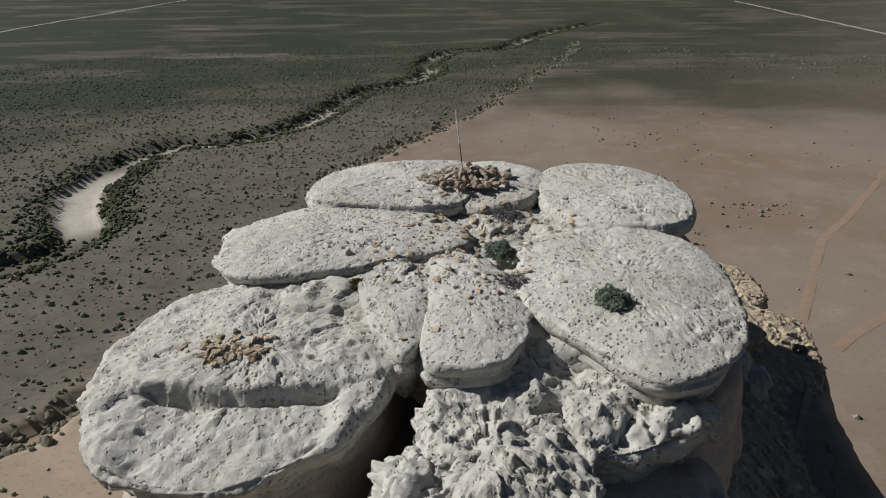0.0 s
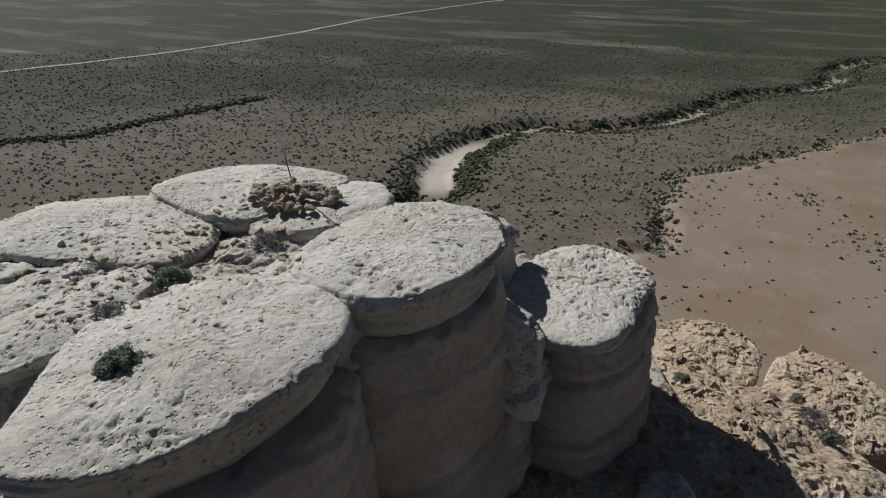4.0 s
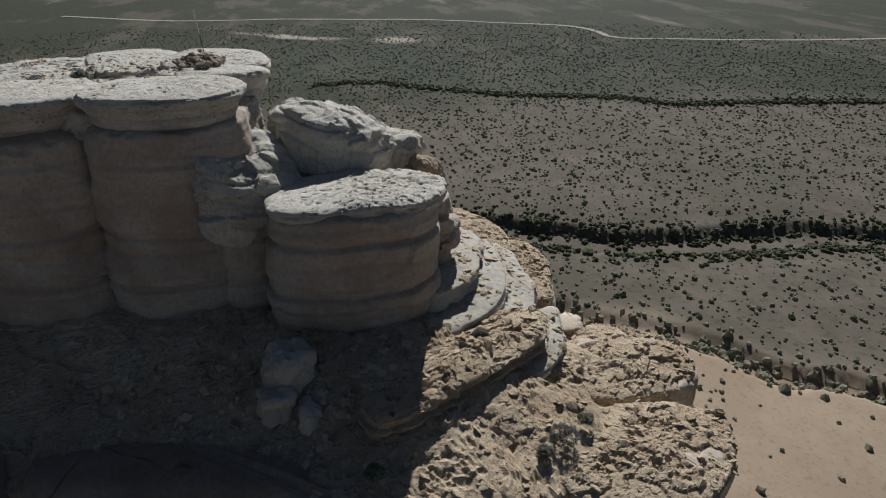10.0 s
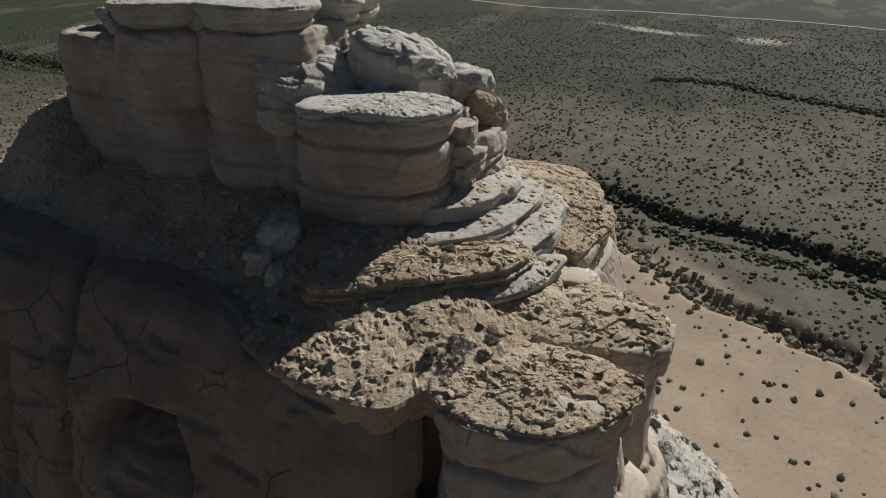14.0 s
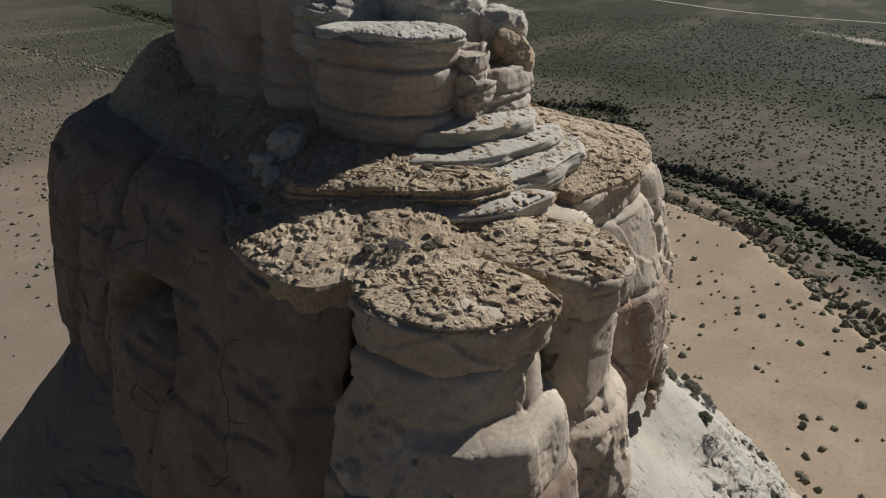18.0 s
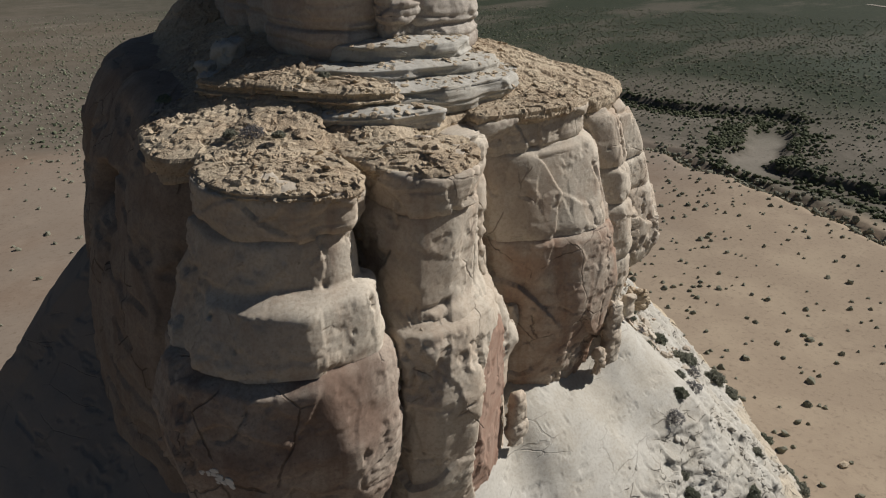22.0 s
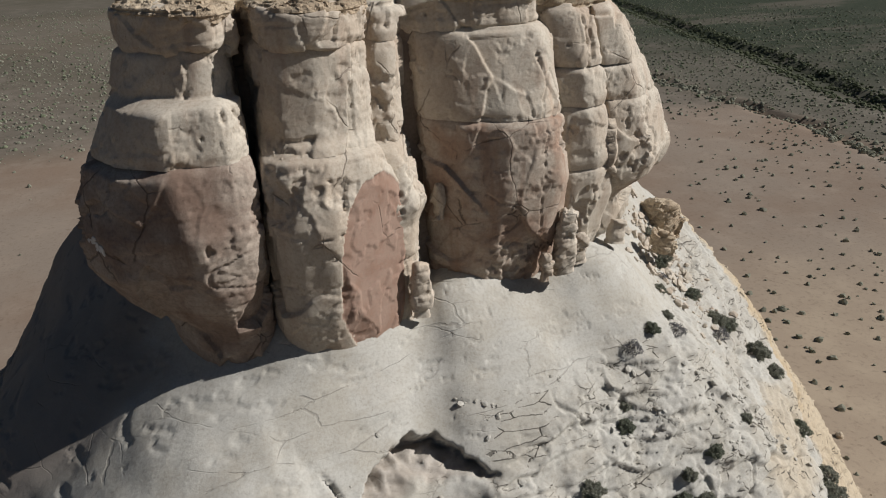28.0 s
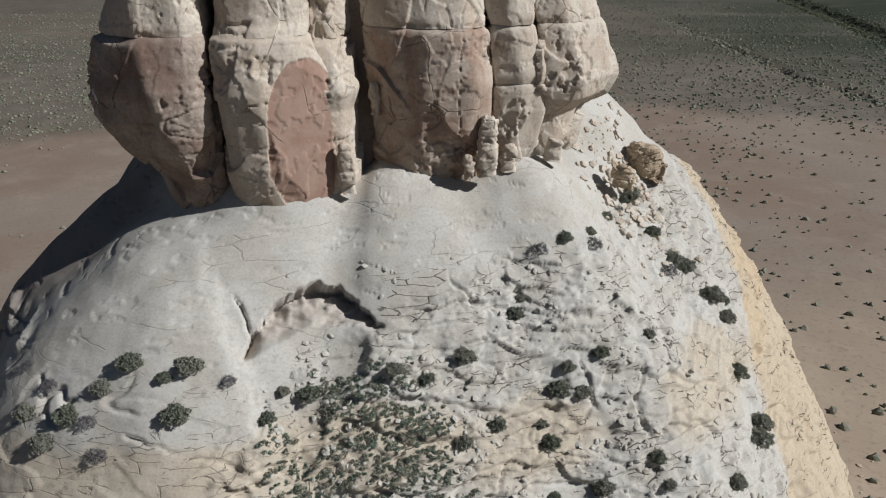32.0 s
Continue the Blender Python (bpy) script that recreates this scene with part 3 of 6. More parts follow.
zone(g_mesh, "sand", np.maximum((1 - ramp(g_river, 2.5 + 3.5 * patch, 4.5 + 3.2 * patch)) * np.maximum((0.1 + 0.6 * bar) * ramp(gy, 150, 200), patch), 0.75 * wash))
zone(g_mesh, "trodden", (1 - ramp(g_gully, 1.0, 3.2)) * 0.55 * ramp(perlin(np.stack([gx / 45.0, gy / 45.0, 0 * gx + 9], 1)), -0.1, 0.2))
thing("ground", g_mesh, SOIL, "dry desert plain of reddish soil and grey scrub", "ground", kind="structure")


def ribbon(name, points, wide, material, label, category, lift=0.12):
    c = wander(open_curve(points, 8.0), 2.0, 40.0)
    run = np.gradient(c, axis=0)
    run /= np.linalg.norm(run, axis=1, keepdims=True)
    off = np.stack([-run[:, 1], run[:, 0]], 1)
    rows = []
    for k, s in enumerate((-0.5, -0.25, 0, 0.25, 0.5)):
        q = c + off * s * wide
        z = ground_height(q[:, 0], q[:, 1])[0] + lift - 0.05 * abs(s)
        rows.append(np.column_stack([q, z]))
    v = np.stack(rows, 1)
    n = len(c)
    a = (np.arange(n - 1)[:, None] * 5 + np.arange(4)[None]).ravel()
    return thing(name, mesh_of(name, v.reshape(-1, 3), np.stack([a, a + 1, a + 6, a + 5], 1)), material, label, category, kind="structure")


def road_material(name, a, b_col):
    m, t, b = nodes_of(name)
    p = place_of(t)
    col = mix(t, band(t, noise_tex(t, p, 0.3, 6, 0.7), 0.35, 0.65), a, b_col)
    t.links.new(col, b.inputs["Base Color"])
    b.inputs["Roughness"].default_value = 0.95
    return m


ROAD = road_material("gravel_road", (0.36, 0.32, 0.27), (0.29, 0.25, 0.205))
TRACK = road_material("dirt_track", (0.27, 0.185, 0.125), (0.235, 0.165, 0.115))
for pts, wide in zip(ROADS, (4.5, 5.0)):
    ribbon("road", pts, wide, ROAD, "pale gravel road across the plain", "road", 0.35)
for pts in TRACKS:
    ribbon("dirt_track", pts, 2.2, TRACK, "faint reddish dirt track on bare soil", "track", 0.06)


# ---- the butte: relief of its rocks ----
def holes(p, scale, deep, share, size=0.42):
    """Sharp solution holes in a share of the cells."""
    d1, d2, who = cells(p * scale + 0.35 * np.stack([perlin(p * scale * 1.7), perlin(p * scale * 1.7 + 9), perlin(p * scale * 1.7 + 21)], 1))
    return -deep * (who < share) * (1 - ramp(d1, size * 0.45, size)) * (0.5 + who / share * 0.5)


def facets(p, scale, high):
    """Jointed rock: cells that stand proud or back, with open joints between them."""
    d1, d2, who = cells(p * np.asarray(scale) + 0.3 * np.stack([perlin(p * 0.9), perlin(p * 0.9 + 7), perlin(p * 0.9 + 13)], 1))
    return high * ((who - 0.5) * ramp(d2 - d1, 0.0, 0.12) - 0.35 * (1 - ramp(d2 - d1, 0.0, 0.06)))


def sheets(p, scale, step, high):
    """Rock that peels in sheets: a noise cut into level terraces with sharp edges."""
    q = fbm(p * np.asarray(scale), 4, 0.55) / step
    k = np.floor(q)
    return high * (k + ramp(q - k, 0.0, 0.16))


def joints(p, scale, deep, width, share=0.2):
    """Long thin cracks that come and go."""
    q = np.abs(perlin(p * np.asarray(scale)) + 0.25 * perlin(p * 1.1 + 4) * 0.3)
    on = ramp(perlin(p * 0.31 + 19), 0.1 - share, 0.3 - share)
    return -deep * on * (1 - ramp(q, 0.0, width))


def pillow_relief(p, n):
    """Weathered limestone: nearly level tops with many small sharp pits, ragged overhanging brows."""
    up = ramp(n[:, 2], 0.35, 0.85)
    brow = np.exp(-(((n[:, 2] - 0.45) / 0.28) ** 2))
    out = 0.07 * fbm(p * 0.6, 2) + 0.016 * fbm(p * 2.2 + 9, 3) + 0.008 * fbm(p * 9.0 + 2, 2)
    worn = ramp(fbm(p * 0.6 + 12, 3), -0.1, 0.3)
    ragged = -0.03 * ramp(fbm(p * 2.4 + 3, 4, 0.6) - 0.36, 0.0, 0.05) - 0.03 * ramp(fbm(p * 6.5 + 8, 3, 0.6) - 0.36, 0.0, 0.07)
    out = out + (0.4 + 0.6 * worn) * (ragged + up * (holes(p, 4.6, 0.09, 0.20, 0.32) + holes(p, 9.5, 0.055, 0.26, 0.38)))
    out = out + brow * (chips(p * np.array([1.6, 1.6, 3.4]), 0.12, 0.10) + chips(p * np.array([4.0, 4.0, 7.0]), 0.05, 0.05) + 0.04 * fbm(p * 3.2, 3)) * (0.4 + 0.6 * worn)
    return out + (1 - up) * (1 - 0.6 * brow) * beds(p, 0.27, 0.11)


def tower_relief(p, n):
    up = ramp(n[:, 2], 0.2, 0.8)
    side = 1 - up
    return (0.22 * fbm(p * np.array([0.5, 0.5, 0.35]) + 3, 4) + 0.025 * fbm(p * 3, 3) + side * (beds(p, 0.62, 0.05, 0.4) + beds(p + 3, 0.23, 0.022, 0.3) + seams(p, (63.15, 61.75), 0.2, 0.08) + 0.5 * chips(p * np.array([0.5, 0.5, 0.9]), 0.10, 0.14))
            + up * (holes(p, 2.3, 0.10, 0.3) + 0.06 * fbm(p * 2, 3)))


def bright_relief(p, n):
    """Broken pale blocks on the sunny side of the tower."""
    q = p + np.column_stack([0 * p[:, 0], 0 * p[:, 0], 0.3 * p[:, 1]])
    return 0.14 * fbm(p * 0.8 + 6, 3) + chips(p * np.array([0.6, 0.6, 1.1]) + 0.25 * perlin(p)[:, None], 0.22, 0.16) + chips(p * np.array([1.7, 1.7, 2.4]), 0.08, 0.07) + beds(q, 0.5, 0.05) + 0.03 * fbm(p * 3.3, 4) + holes(p, 3.6, 0.06, 0.12)


def cliff_relief(p, n):
    """Smooth bulging faces with thin cracks; here and there a sheet has spalled off and left a broken hollow."""
    side = 1 - ramp(n[:, 2], 0.45, 0.85)
    out = 0.16 * fbm(p * np.array([0.3, 0.3, 0.2]) + 3, 3, 0.42) + 0.02 * fbm(p * 1.1 + 5, 3) + 0.006 * fbm(p * 6, 3)
    spall = fbm(p * np.array([0.33, 0.33, 0.26]) + 8, 5, 0.55)
    shed = ramp(spall, 0.24, 0.255)
    bent = p * np.array([0.33, 0.33, 0.24]) + 0.25 * np.stack([perlin(p * 0.5), perlin(p * 0.5 + 7), perlin(p * 0.5 + 13)], 1)
    worn = ramp(fbm(p * 0.5 + 77, 3), 0.1, 0.25)
    out = out + side * (0.8 * chips(bent, 0.14, 0.36) + 0.45 * chips(2.7 * bent, 0.05, 0.10))
    out = out + side * worn * (chips(p * np.array([1.7, 1.7, 2.3]) + 0.4 * perlin(p * 0.9)[:, None], 0.025, 0.04) + chips(p * np.array([4.5, 4.5, 5.5]), 0.015, 0.015))
    out = out - side * (0.10 * shed + 0.10 * ramp(spall, 0.34, 0.36)) - 0.035 * side * ramp(fbm(p * np.array([0.8, 0.8, 1.4]) + 40, 5, 0.6), 0.26, 0.28)
    out = out + side * shed * (1 - ramp(spall, 0.36, 0.6)) * chips(p * np.array([1.4, 1.4, 1.1]), 0.08, 0.06)
    out = out + side * (joints(p, (0.34, 0.34, 0.06), 0.10, 0.008, 0.1) + joints(p + 50, (0.08, 0.08, 0.5), 0.10, 0.010, 0.16) + joints(p + 20, (0.5, 0.5, 1.6), 0.03, 0.02, 0.1))
    return out


def crust_relief(p, n):
    """Thin-bedded caprock: level plates with sharp broken edges, stepping down from one to the next."""
    up = ramp(n[:, 2], -0.1, 0.6)
    warp = np.stack([perlin(p * 1.3), perlin(p * 1.3 + 7), 0 * p[:, 0]], 1)
    q = np.column_stack([p[:, :2] * 1.5, 0 * p[:, 2]])
    d1, d2, who = cells(q + 0.5 * warp)
    fine = chips(np.column_stack([p[:, :2] * 3.4, p[:, 2] * 5]) + 0.4 * warp, 0.07, 0.04)
    grit = chips(p * 8.0 + 0.3 * warp, 0.05, 0.04)
    base = 0.42 * fbm(p * np.array([0.33, 0.33, 0.1]) + 4, 4, 0.5) + 0.08 * (who - 0.5) + 0.4 * fine
    level = base / 0.10
    k = np.floor(level)
    step = 0.10 * (k + ramp(level - k, 0.0, 0.15))
    loose = ramp(fbm(p * 0.8 + 15, 3), -0.1, 0.2)
    gap = -0.06 * ramp(fbm(p * 1.6 + 33, 4), 0.32, 0.36)
    return up * (0.6 * step + (0.3 + 0.5 * loose) * (0.3 * fine + grit) + gap) + (1 - up) * (beds(p, 0.14, 0.16, 0.12) + 0.14 * fbm(p * 1.4, 4) + 0.7 * fine + 0.5 * grit)


def slab_relief(p, n):
    up = ramp(n[:, 2], 0.3, 0.8)
    return (0.4 * fbm(p * 0.6 + 8, 2) + chips(p * np.array([0.9, 0.9, 2.0]), 0.1, 0.1)) * (1 - up) + 0.08 * fbm(p * 0.7 + 2, 3) + (1 - up) * beds(p, 0.13, 0.07, 0.1) + up * (holes(p, 3.0, 0.05, 0.12) + 0.02 * fbm(p * 4, 3))


def block(name, outline, profile, relief, mat, res, parent=None, label="", category="", group="", kind="", tilt=(0, 0), scar=None):
    v, f = rock_shape(outline, profile, res, relief, tilt)
    me = mesh_of(name, v, f, mat is not CRUST)
    if scar is not None:
        zone(me, "scar", scar(v.astype(float)))
    return thing(name, me, mat, label, category, group, kind, parent)


def moved(outline, scale=1.0, dx=0.0, dy=0.0):
    o = np.asarray(outline, float)
    mid = o.mean(0)
    return [(mid[0] + (x - mid[0]) * scale + dx, mid[1] + (y - mid[1]) * scale + dy) for x, y in o]


# ---- summit ----
LOBES = [
    ([(-9.4, -12.7), (-9.3, -11.4), (-8.6, -10.5), (-7.4, -9.7), (-6.3, -10.0), (-5.6, -11.1), (-5.4, -12.1), (-6.1, -13.7), (-7.3, -14.6), (-8.7, -14.2)], 66.25, 1.25, (0.0, 0.05), "big pale pitted limestone boulder with a ledged front"),
    ([(-8.5, -9.7), (-8.4, -8.3), (-7.3, -7.3), (-5.7, -7.4), (-4.6, -8.2), (-4.4, -9.3), (-5.4, -9.8), (-6.4, -10.2), (-7.8, -10.4)], 66.6, 1.0, (0.0, 0.0), "smooth oval pale limestone boulder on the summit"),
    ([(-7.2, -7.2), (-7.1, -5.5), (-5.7, -4.7), (-4.3, -4.7), (-4.0, -6.2), (-4.6, -7.6)], 66.75, 1.0, (0.0, 0.0), "pale limestone boulder that bears the cairn"),
    ([(-4.4, -7.3), (-4.3, -5.0), (-3.4, -4.6), (-2.5, -5.8), (-2.8, -7.1), (-3.5, -7.6)], 66.7, 0.9, (0.05, 0.0), "low pale limestone boulder beside the cairn"),
    ([(-2.6, -7.9), (-2.6, -6.3), (-1.9, -5.3), (-0.7, -5.2), (0.1, -6.1), (0.2, -7.5), (-0.2, -8.6), (-1.0, -9.0), (-2.1, -8.7)], 66.75, 1.0, (0.0, 0.0), "flat round pale limestone slab over the cliff"),
    ([(-3.5, -11.6), (-3.5, -10.4), (-3.0, -9.3), (-1.8, -8.95), (-0.8, -9.4), (-0.4, -10.4), (-0.6, -11.9), (-1.3, -13.1), (-2.2, -13.4), (-2.8, -12.7)], 66.6, 0.9, (0.0, 0.04), "broad pale limestone slab with a bush in it"),
    ([(-6.1, -11.0), (-6.1, -10.3), (-5.5, -9.8), (-4.9, -9.8), (-4.9, -11.3), (-5.3, -12.6), (-5.7, -12.2)], 66.45, 1.0, (0.0, 0.0), "narrow half of a split pale limestone boulder"),
    ([(-4.95, -9.8), (-4.3, -9.7), (-3.6, -11.0), (-3.7, -12.2), (-4.2, -12.9), (-5.1, -12.8), (-5.05, -11.4)], 66.5, 1.0, (0.0, 0.02), "domed half of a split pale limestone boulder"),
    ([(-5.7, -15.3), (-5.3, -13.9), (-4.8, -12.7), (-4.2, -12.3), (-3.3, -13.0), (-3.2, -14.2), (-3.7, -15.8), (-5.2, -16.4)], 66.0, 1.3, (0.0, 0.03), "lower crumbly pale limestone boulder"),
    ([(-4.5, -12.4), (-3.4, -11.6), (-2.4, -12.2), (-1.4, -12.5), (-1.5, -13.4), (-2.8, -14.1), (-4.1, -13.8)], 66.0, 0.9, (0.0, 0.04), "low pitted pale limestone step"),
]


def front_crack(p):
    """The open crack across the front of the biggest boulder; the part before it sits lower."""
    off = p[:, 1] + 13.3 - 0.25 * perlin(p * 0.8 + 4) - 0.08 * perlin(p * 3.1) - 0.12 * (p[:, 0] + 7.4) ** 2
    run = ramp(p[:, 0], -8.9, -8.3) * (1 - ramp(p[:, 0], -6.4, -6.0))
    return -run * (0.30 * np.exp(-(off / 0.07) ** 2) + 0.16 * (1 - ramp(off, -0.1, 0.0)))


for outline, top, thick, tilt, label in LOBES:
    t = thick
    split = 1.0 if "ledged" in label else 0.0
    rugged = 1.0 if "crumbly" in label or "low pitted" in label else 0.3 if "ledged" in label else 0.08
    block("cap_rock", moved(outline, 1.06), [(0.78, top - t), (0.84, top - 0.75 * t), (0.92, top - 0.5 * t), (0.985, top - 0.3 * t), (1.0, top - 0.17 * t),
          (0.975, top - 0.06 * t), (0.9, top - 0.015), (0.5, top + 0.06), (0.012, top + 0.08)], lambda p, n: pillow_relief(p, n) + split * front_crack(p) + rugged * (0.22 * fbm(p * 1.1 + 31, 4, 0.6) + chips(p * 1.6 + 0.3 * perlin(p * 2)[:, None], 0.12, 0.10) + chips(p * 4.2, 0.06, 0.06) + holes(p, 2.4, 0.14, 0.22)), SUMMIT, 0.039, None, label, "rock", "summit rocks", tilt=tilt)
block("summit_saddle", [(-7.6, -11.2), (-8, -8.5), (-6.5, -5.6), (-3.5, -5.4), (-1.2, -6), (-0.8, -8.5), (-1.2, -10.5), (-1.9, -12.4), (-4.2, -12.5), (-5.6, -11.3)],
      [(0.95, 64.8), (1.0, 65.4), (0.98, 65.95), (0.88, 66.25), (0.5, 66.4), (0.012, 66.42)], lambda p, n: crust_relief(p, n) + 0.12 * fbm(p * 1.5, 3), SUMMIT, 0.06, None, "crumbly pale ground between the summit boulders", "rock", "summit rocks")

# tower walls below the summit
WALL = [(0.86, 0.0), (0.95, 0.05), (1.0, 0.16), (0.995, 0.36), (0.955, 0.43), (0.985, 0.5), (0.97, 0.74), (0.93, 0.92), (0.8, 1.0), (0.012, 1.0)]


def wall(name, outline, foot, top, relief, mat, label, prof=None, res=0.075, tilt=(0, 0), group="", kind=""):
    return block(name, outline, [(s, foot + z * (top - foot)) for s, z in (prof or WALL)], relief, mat, res, None, label, "rock", group, kind, tilt)


wall("tower_rock", [(-3.6, -4.9), (-1.9, -4.9), (-0.5, -5.0), (0.35, -6.1), (0.5, -7.5), (0.0, -8.75), (-1.2, -9.3), (-3.4, -8.8), (-4.2, -7)], 60.4, 65.95, tower_relief, TOWER, "banded sandstone tower wall below the flat slab", group="tower walls")
wall("tower_rock", [(-4.5, -9.2), (-2.0, -8.8), (-0.55, -9.05), (0.0, -10.4), (-0.3, -12.0), (-1.2, -13.2), (-2.6, -14.0), (-4.4, -13.2), (-5.0, -12)], 60.2, 65.7, tower_relief, TOWER, "banded sandstone tower wall below the broad slab", group="tower walls")
wall("tower_rock", [(-9.3, -13.5), (-9.4, -11), (-8.5, -8), (-7.2, -5.4), (-4.5, -4.6), (-3.5, -6), (-4, -9), (-5.2, -11), (-5.7, -12.4), (-6.5, -14.0), (-8, -15)], 60.2, 65.4, tower_relief, TOWER, "banded sandstone tower wall at the back of the summit", group="tower walls", res=0.1)
wall("tower_rock", [(-1.5, -12.8), (-1.3, -14.4), (-1.7, -16.2), (-3.2, -17.5), (-5.2, -17.4), (-6.4, -15.6), (-5.9, -13.4), (-4.4, -12.4)], 60.0, 65.2, tower_relief, TOWER, "banded sandstone tower wall under the crumbly boulder", group="tower walls")
wall("tower_block", [(-1.3, -2.6), (-1.1, -1.0), (-0.3, -0.1), (0.9, -0.2), (1.8, -1.0), (2.05, -2.4), (1.9, -3.9), (1.2, -4.7), (-0.5, -4.6)], 60.6, 63.9, tower_relief, TOWER, "lower banded sandstone block beside the tower", group="tower walls", res=0.06)
block("block_cap", [(-1.3, -2.6), (-1.1, -0.9), (-0.3, 0.05), (0.8, -0.1), (1.55, -0.9), (1.75, -2.4), (1.75, -3.9), (1.1, -4.6), (-0.5, -4.5)],
      [(0.9, 63.6), (1.0, 63.85), (1.01, 64.05), (0.95, 64.17), (0.7, 64.24), (0.012, 64.3)], lambda p, n: pillow_relief(p, n) + 0.6 * crust_relief(p, n) * ramp(p[:, 1], -3.2, -1.8), SUMMIT, 0.04, None, "flat pale caprock with a crust on the tower block", "rock", "tower walls")
wall("tower_rock", [(0.25, -6.0), (0.35, -5.0), (-0.05, -4.1), (-0.9, -3.6), (-2.2, -4.6), (-1.0, -6.2)], 60.6, 64.0, tower_relief, TOWER, "banded sandstone shoulder between tower and block", None, 0.075, (0, 0), "tower walls")
wall("sunlit_wedge", [(0.5, -6.3), (0.65, -5.4), (0.1, -4.3), (-0.8, -3.55), (-2.2, -4.5), (-1.6, -6.4)], 63.0, 65.0, bright_relief, SUMMIT, "pale broken rock wedge between tower and block", [(1.0, 0), (1.01, 0.4), (1.0, 0.75), (0.95, 0.9), (0.8, 0.98), (0.012, 1.02)], 0.045, (-0.32, -0.6), "pale blocks")
wall("pale_boulder", [(-1.3, -3.7), (-1.25, -2.4), (-1.9, -1.4), (-3.1, -1.0), (-4.4, -1.8), (-4.4, -4.0), (-2.7, -4.6)], 63.2, 65.45, bright_relief, SUMMIT, "big pale broken boulder below the summit", [(0.88, 0), (0.98, 0.15), (1.0, 0.4), (0.97, 0.7), (0.85, 0.92), (0.5, 1.04), (0.012, 1.08)], 0.05, (0.0, -0.3), "pale blocks")
wall("pale_boulder", [(-3.0, -1.3), (-3.1, -0.4), (-4.0, 0.0), (-5.0, -0.3), (-5.4, -1.8), (-4.0, -2.4)], 62.6, 64.35, bright_relief, SUMMIT, "flat pale rock shelf sticking out of the tower", [(0.75, 0), (0.85, 0.4), (1.0, 0.7), (0.98, 0.88), (0.7, 1.0), (0.012, 1.03)], 0.05, (0.1, -0.15), "pale blocks")
wall("pale_boulder", [(-0.2, 0.2), (-1.4, 0.5), (-2.2, -0.4), (-2.0, -1.6), (-0.8, -1.8)], 61.2, 63.5, bright_relief, TOWER, "pale rock between block and leaning stone", None, 0.05, (0, 0), "pale blocks")
wall("tower_block", [(-1.3, 0.3), (-2.2, 0.75), (-3.6, 0.75), (-4.6, 0.0), (-4.8, -2), (-2, -2.2), (-1.2, -1)], 60.8, 62.75, tower_relief, TOWER, "rounded sandstone foot under the leaning stone", None, 0.06, group="tower walls")
wall("leaning_stone", [(-2.7, -0.25), (-2.75, 0.35), (-3.3, 0.75), (-4.0, 0.6), (-4.2, -0.2), (-3.4, -0.6)], 62.55, 63.75, lambda p, n: 0.12 * fbm(p * 1.2, 3) + facets(p, (1.1, 1.1, 1.1), 0.12) + 0.03 * fbm(p * 5, 3), CRUST, "leaning tan boulder balanced on the tower foot", [(0.55, -0.1), (0.8, 0.1), (1.0, 0.45), (0.9, 0.75), (0.5, 0.98), (0.012, 1.05)], 0.04, (0.42, -0.35))
# ---- ledge ----
RIM = [(7.5, -1.9), (7.9, 0.6), (6.9, 1.5), (6.4, 2.8), (4.8, 3.9), (4.2, 3.2), (2.4, 4.6), (0.4, 3.6), (-1.0, 3.2), (-3, 3.7), (-5.6, 3.9), (-7.6, 4.0), (-9.0, 3.5), (-10.3, 2.4), (-11.2, -1.5), (-12.2, -8), (-13, -14), (-11.5, -21), (-7, -24.2), (-2.5, -22.4), (0.9, -19.6), (2.6, -16.2), (4.2, -12.2), (5.2, -8.4), (5.6, -6.2), (6.3, -4.2)]
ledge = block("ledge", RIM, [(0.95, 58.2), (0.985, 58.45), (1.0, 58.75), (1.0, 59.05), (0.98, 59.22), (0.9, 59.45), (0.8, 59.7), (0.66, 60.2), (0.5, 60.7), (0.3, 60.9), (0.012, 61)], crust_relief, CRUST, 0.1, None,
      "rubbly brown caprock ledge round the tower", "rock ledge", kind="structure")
lv = np.empty(len(ledge.data.vertices) * 3, np.float32)
ledge.data.vertices.foreach_get("co", lv)
lv = lv.reshape(-1, 3).astype(float)
# the tower's shade put into the ledge's colour
zone(ledge.data, "shade_tone", 0.45 * ramp(lv[:, 0] + 0.8 * fbm(lv * 0.5, 3), 1.5, 3.0) * ramp(-lv[:, 1] - 0.35 * lv[:, 0] + 1.2 * fbm(lv * 0.6 + 5, 3), -1.2, 0.6) * (1 - ramp(-lv[:, 1], 14, 17)))
block("talus_mound", [(0.6, -14.6), (1.4, -17.4), (-0.8, -20.2), (-4.5, -21.8), (-8.2, -20.4), (-8.8, -16), (-5, -13.5)], [(1.02, 59.0), (0.95, 59.6), (0.8, 60.4), (0.6, 61.3), (0.38, 62.0), (0.012, 62.4)],
      crust_relief, CRUST, 0.09, None, "mound of pale broken rock at the foot of the tower", "rock mound", kind="structure")
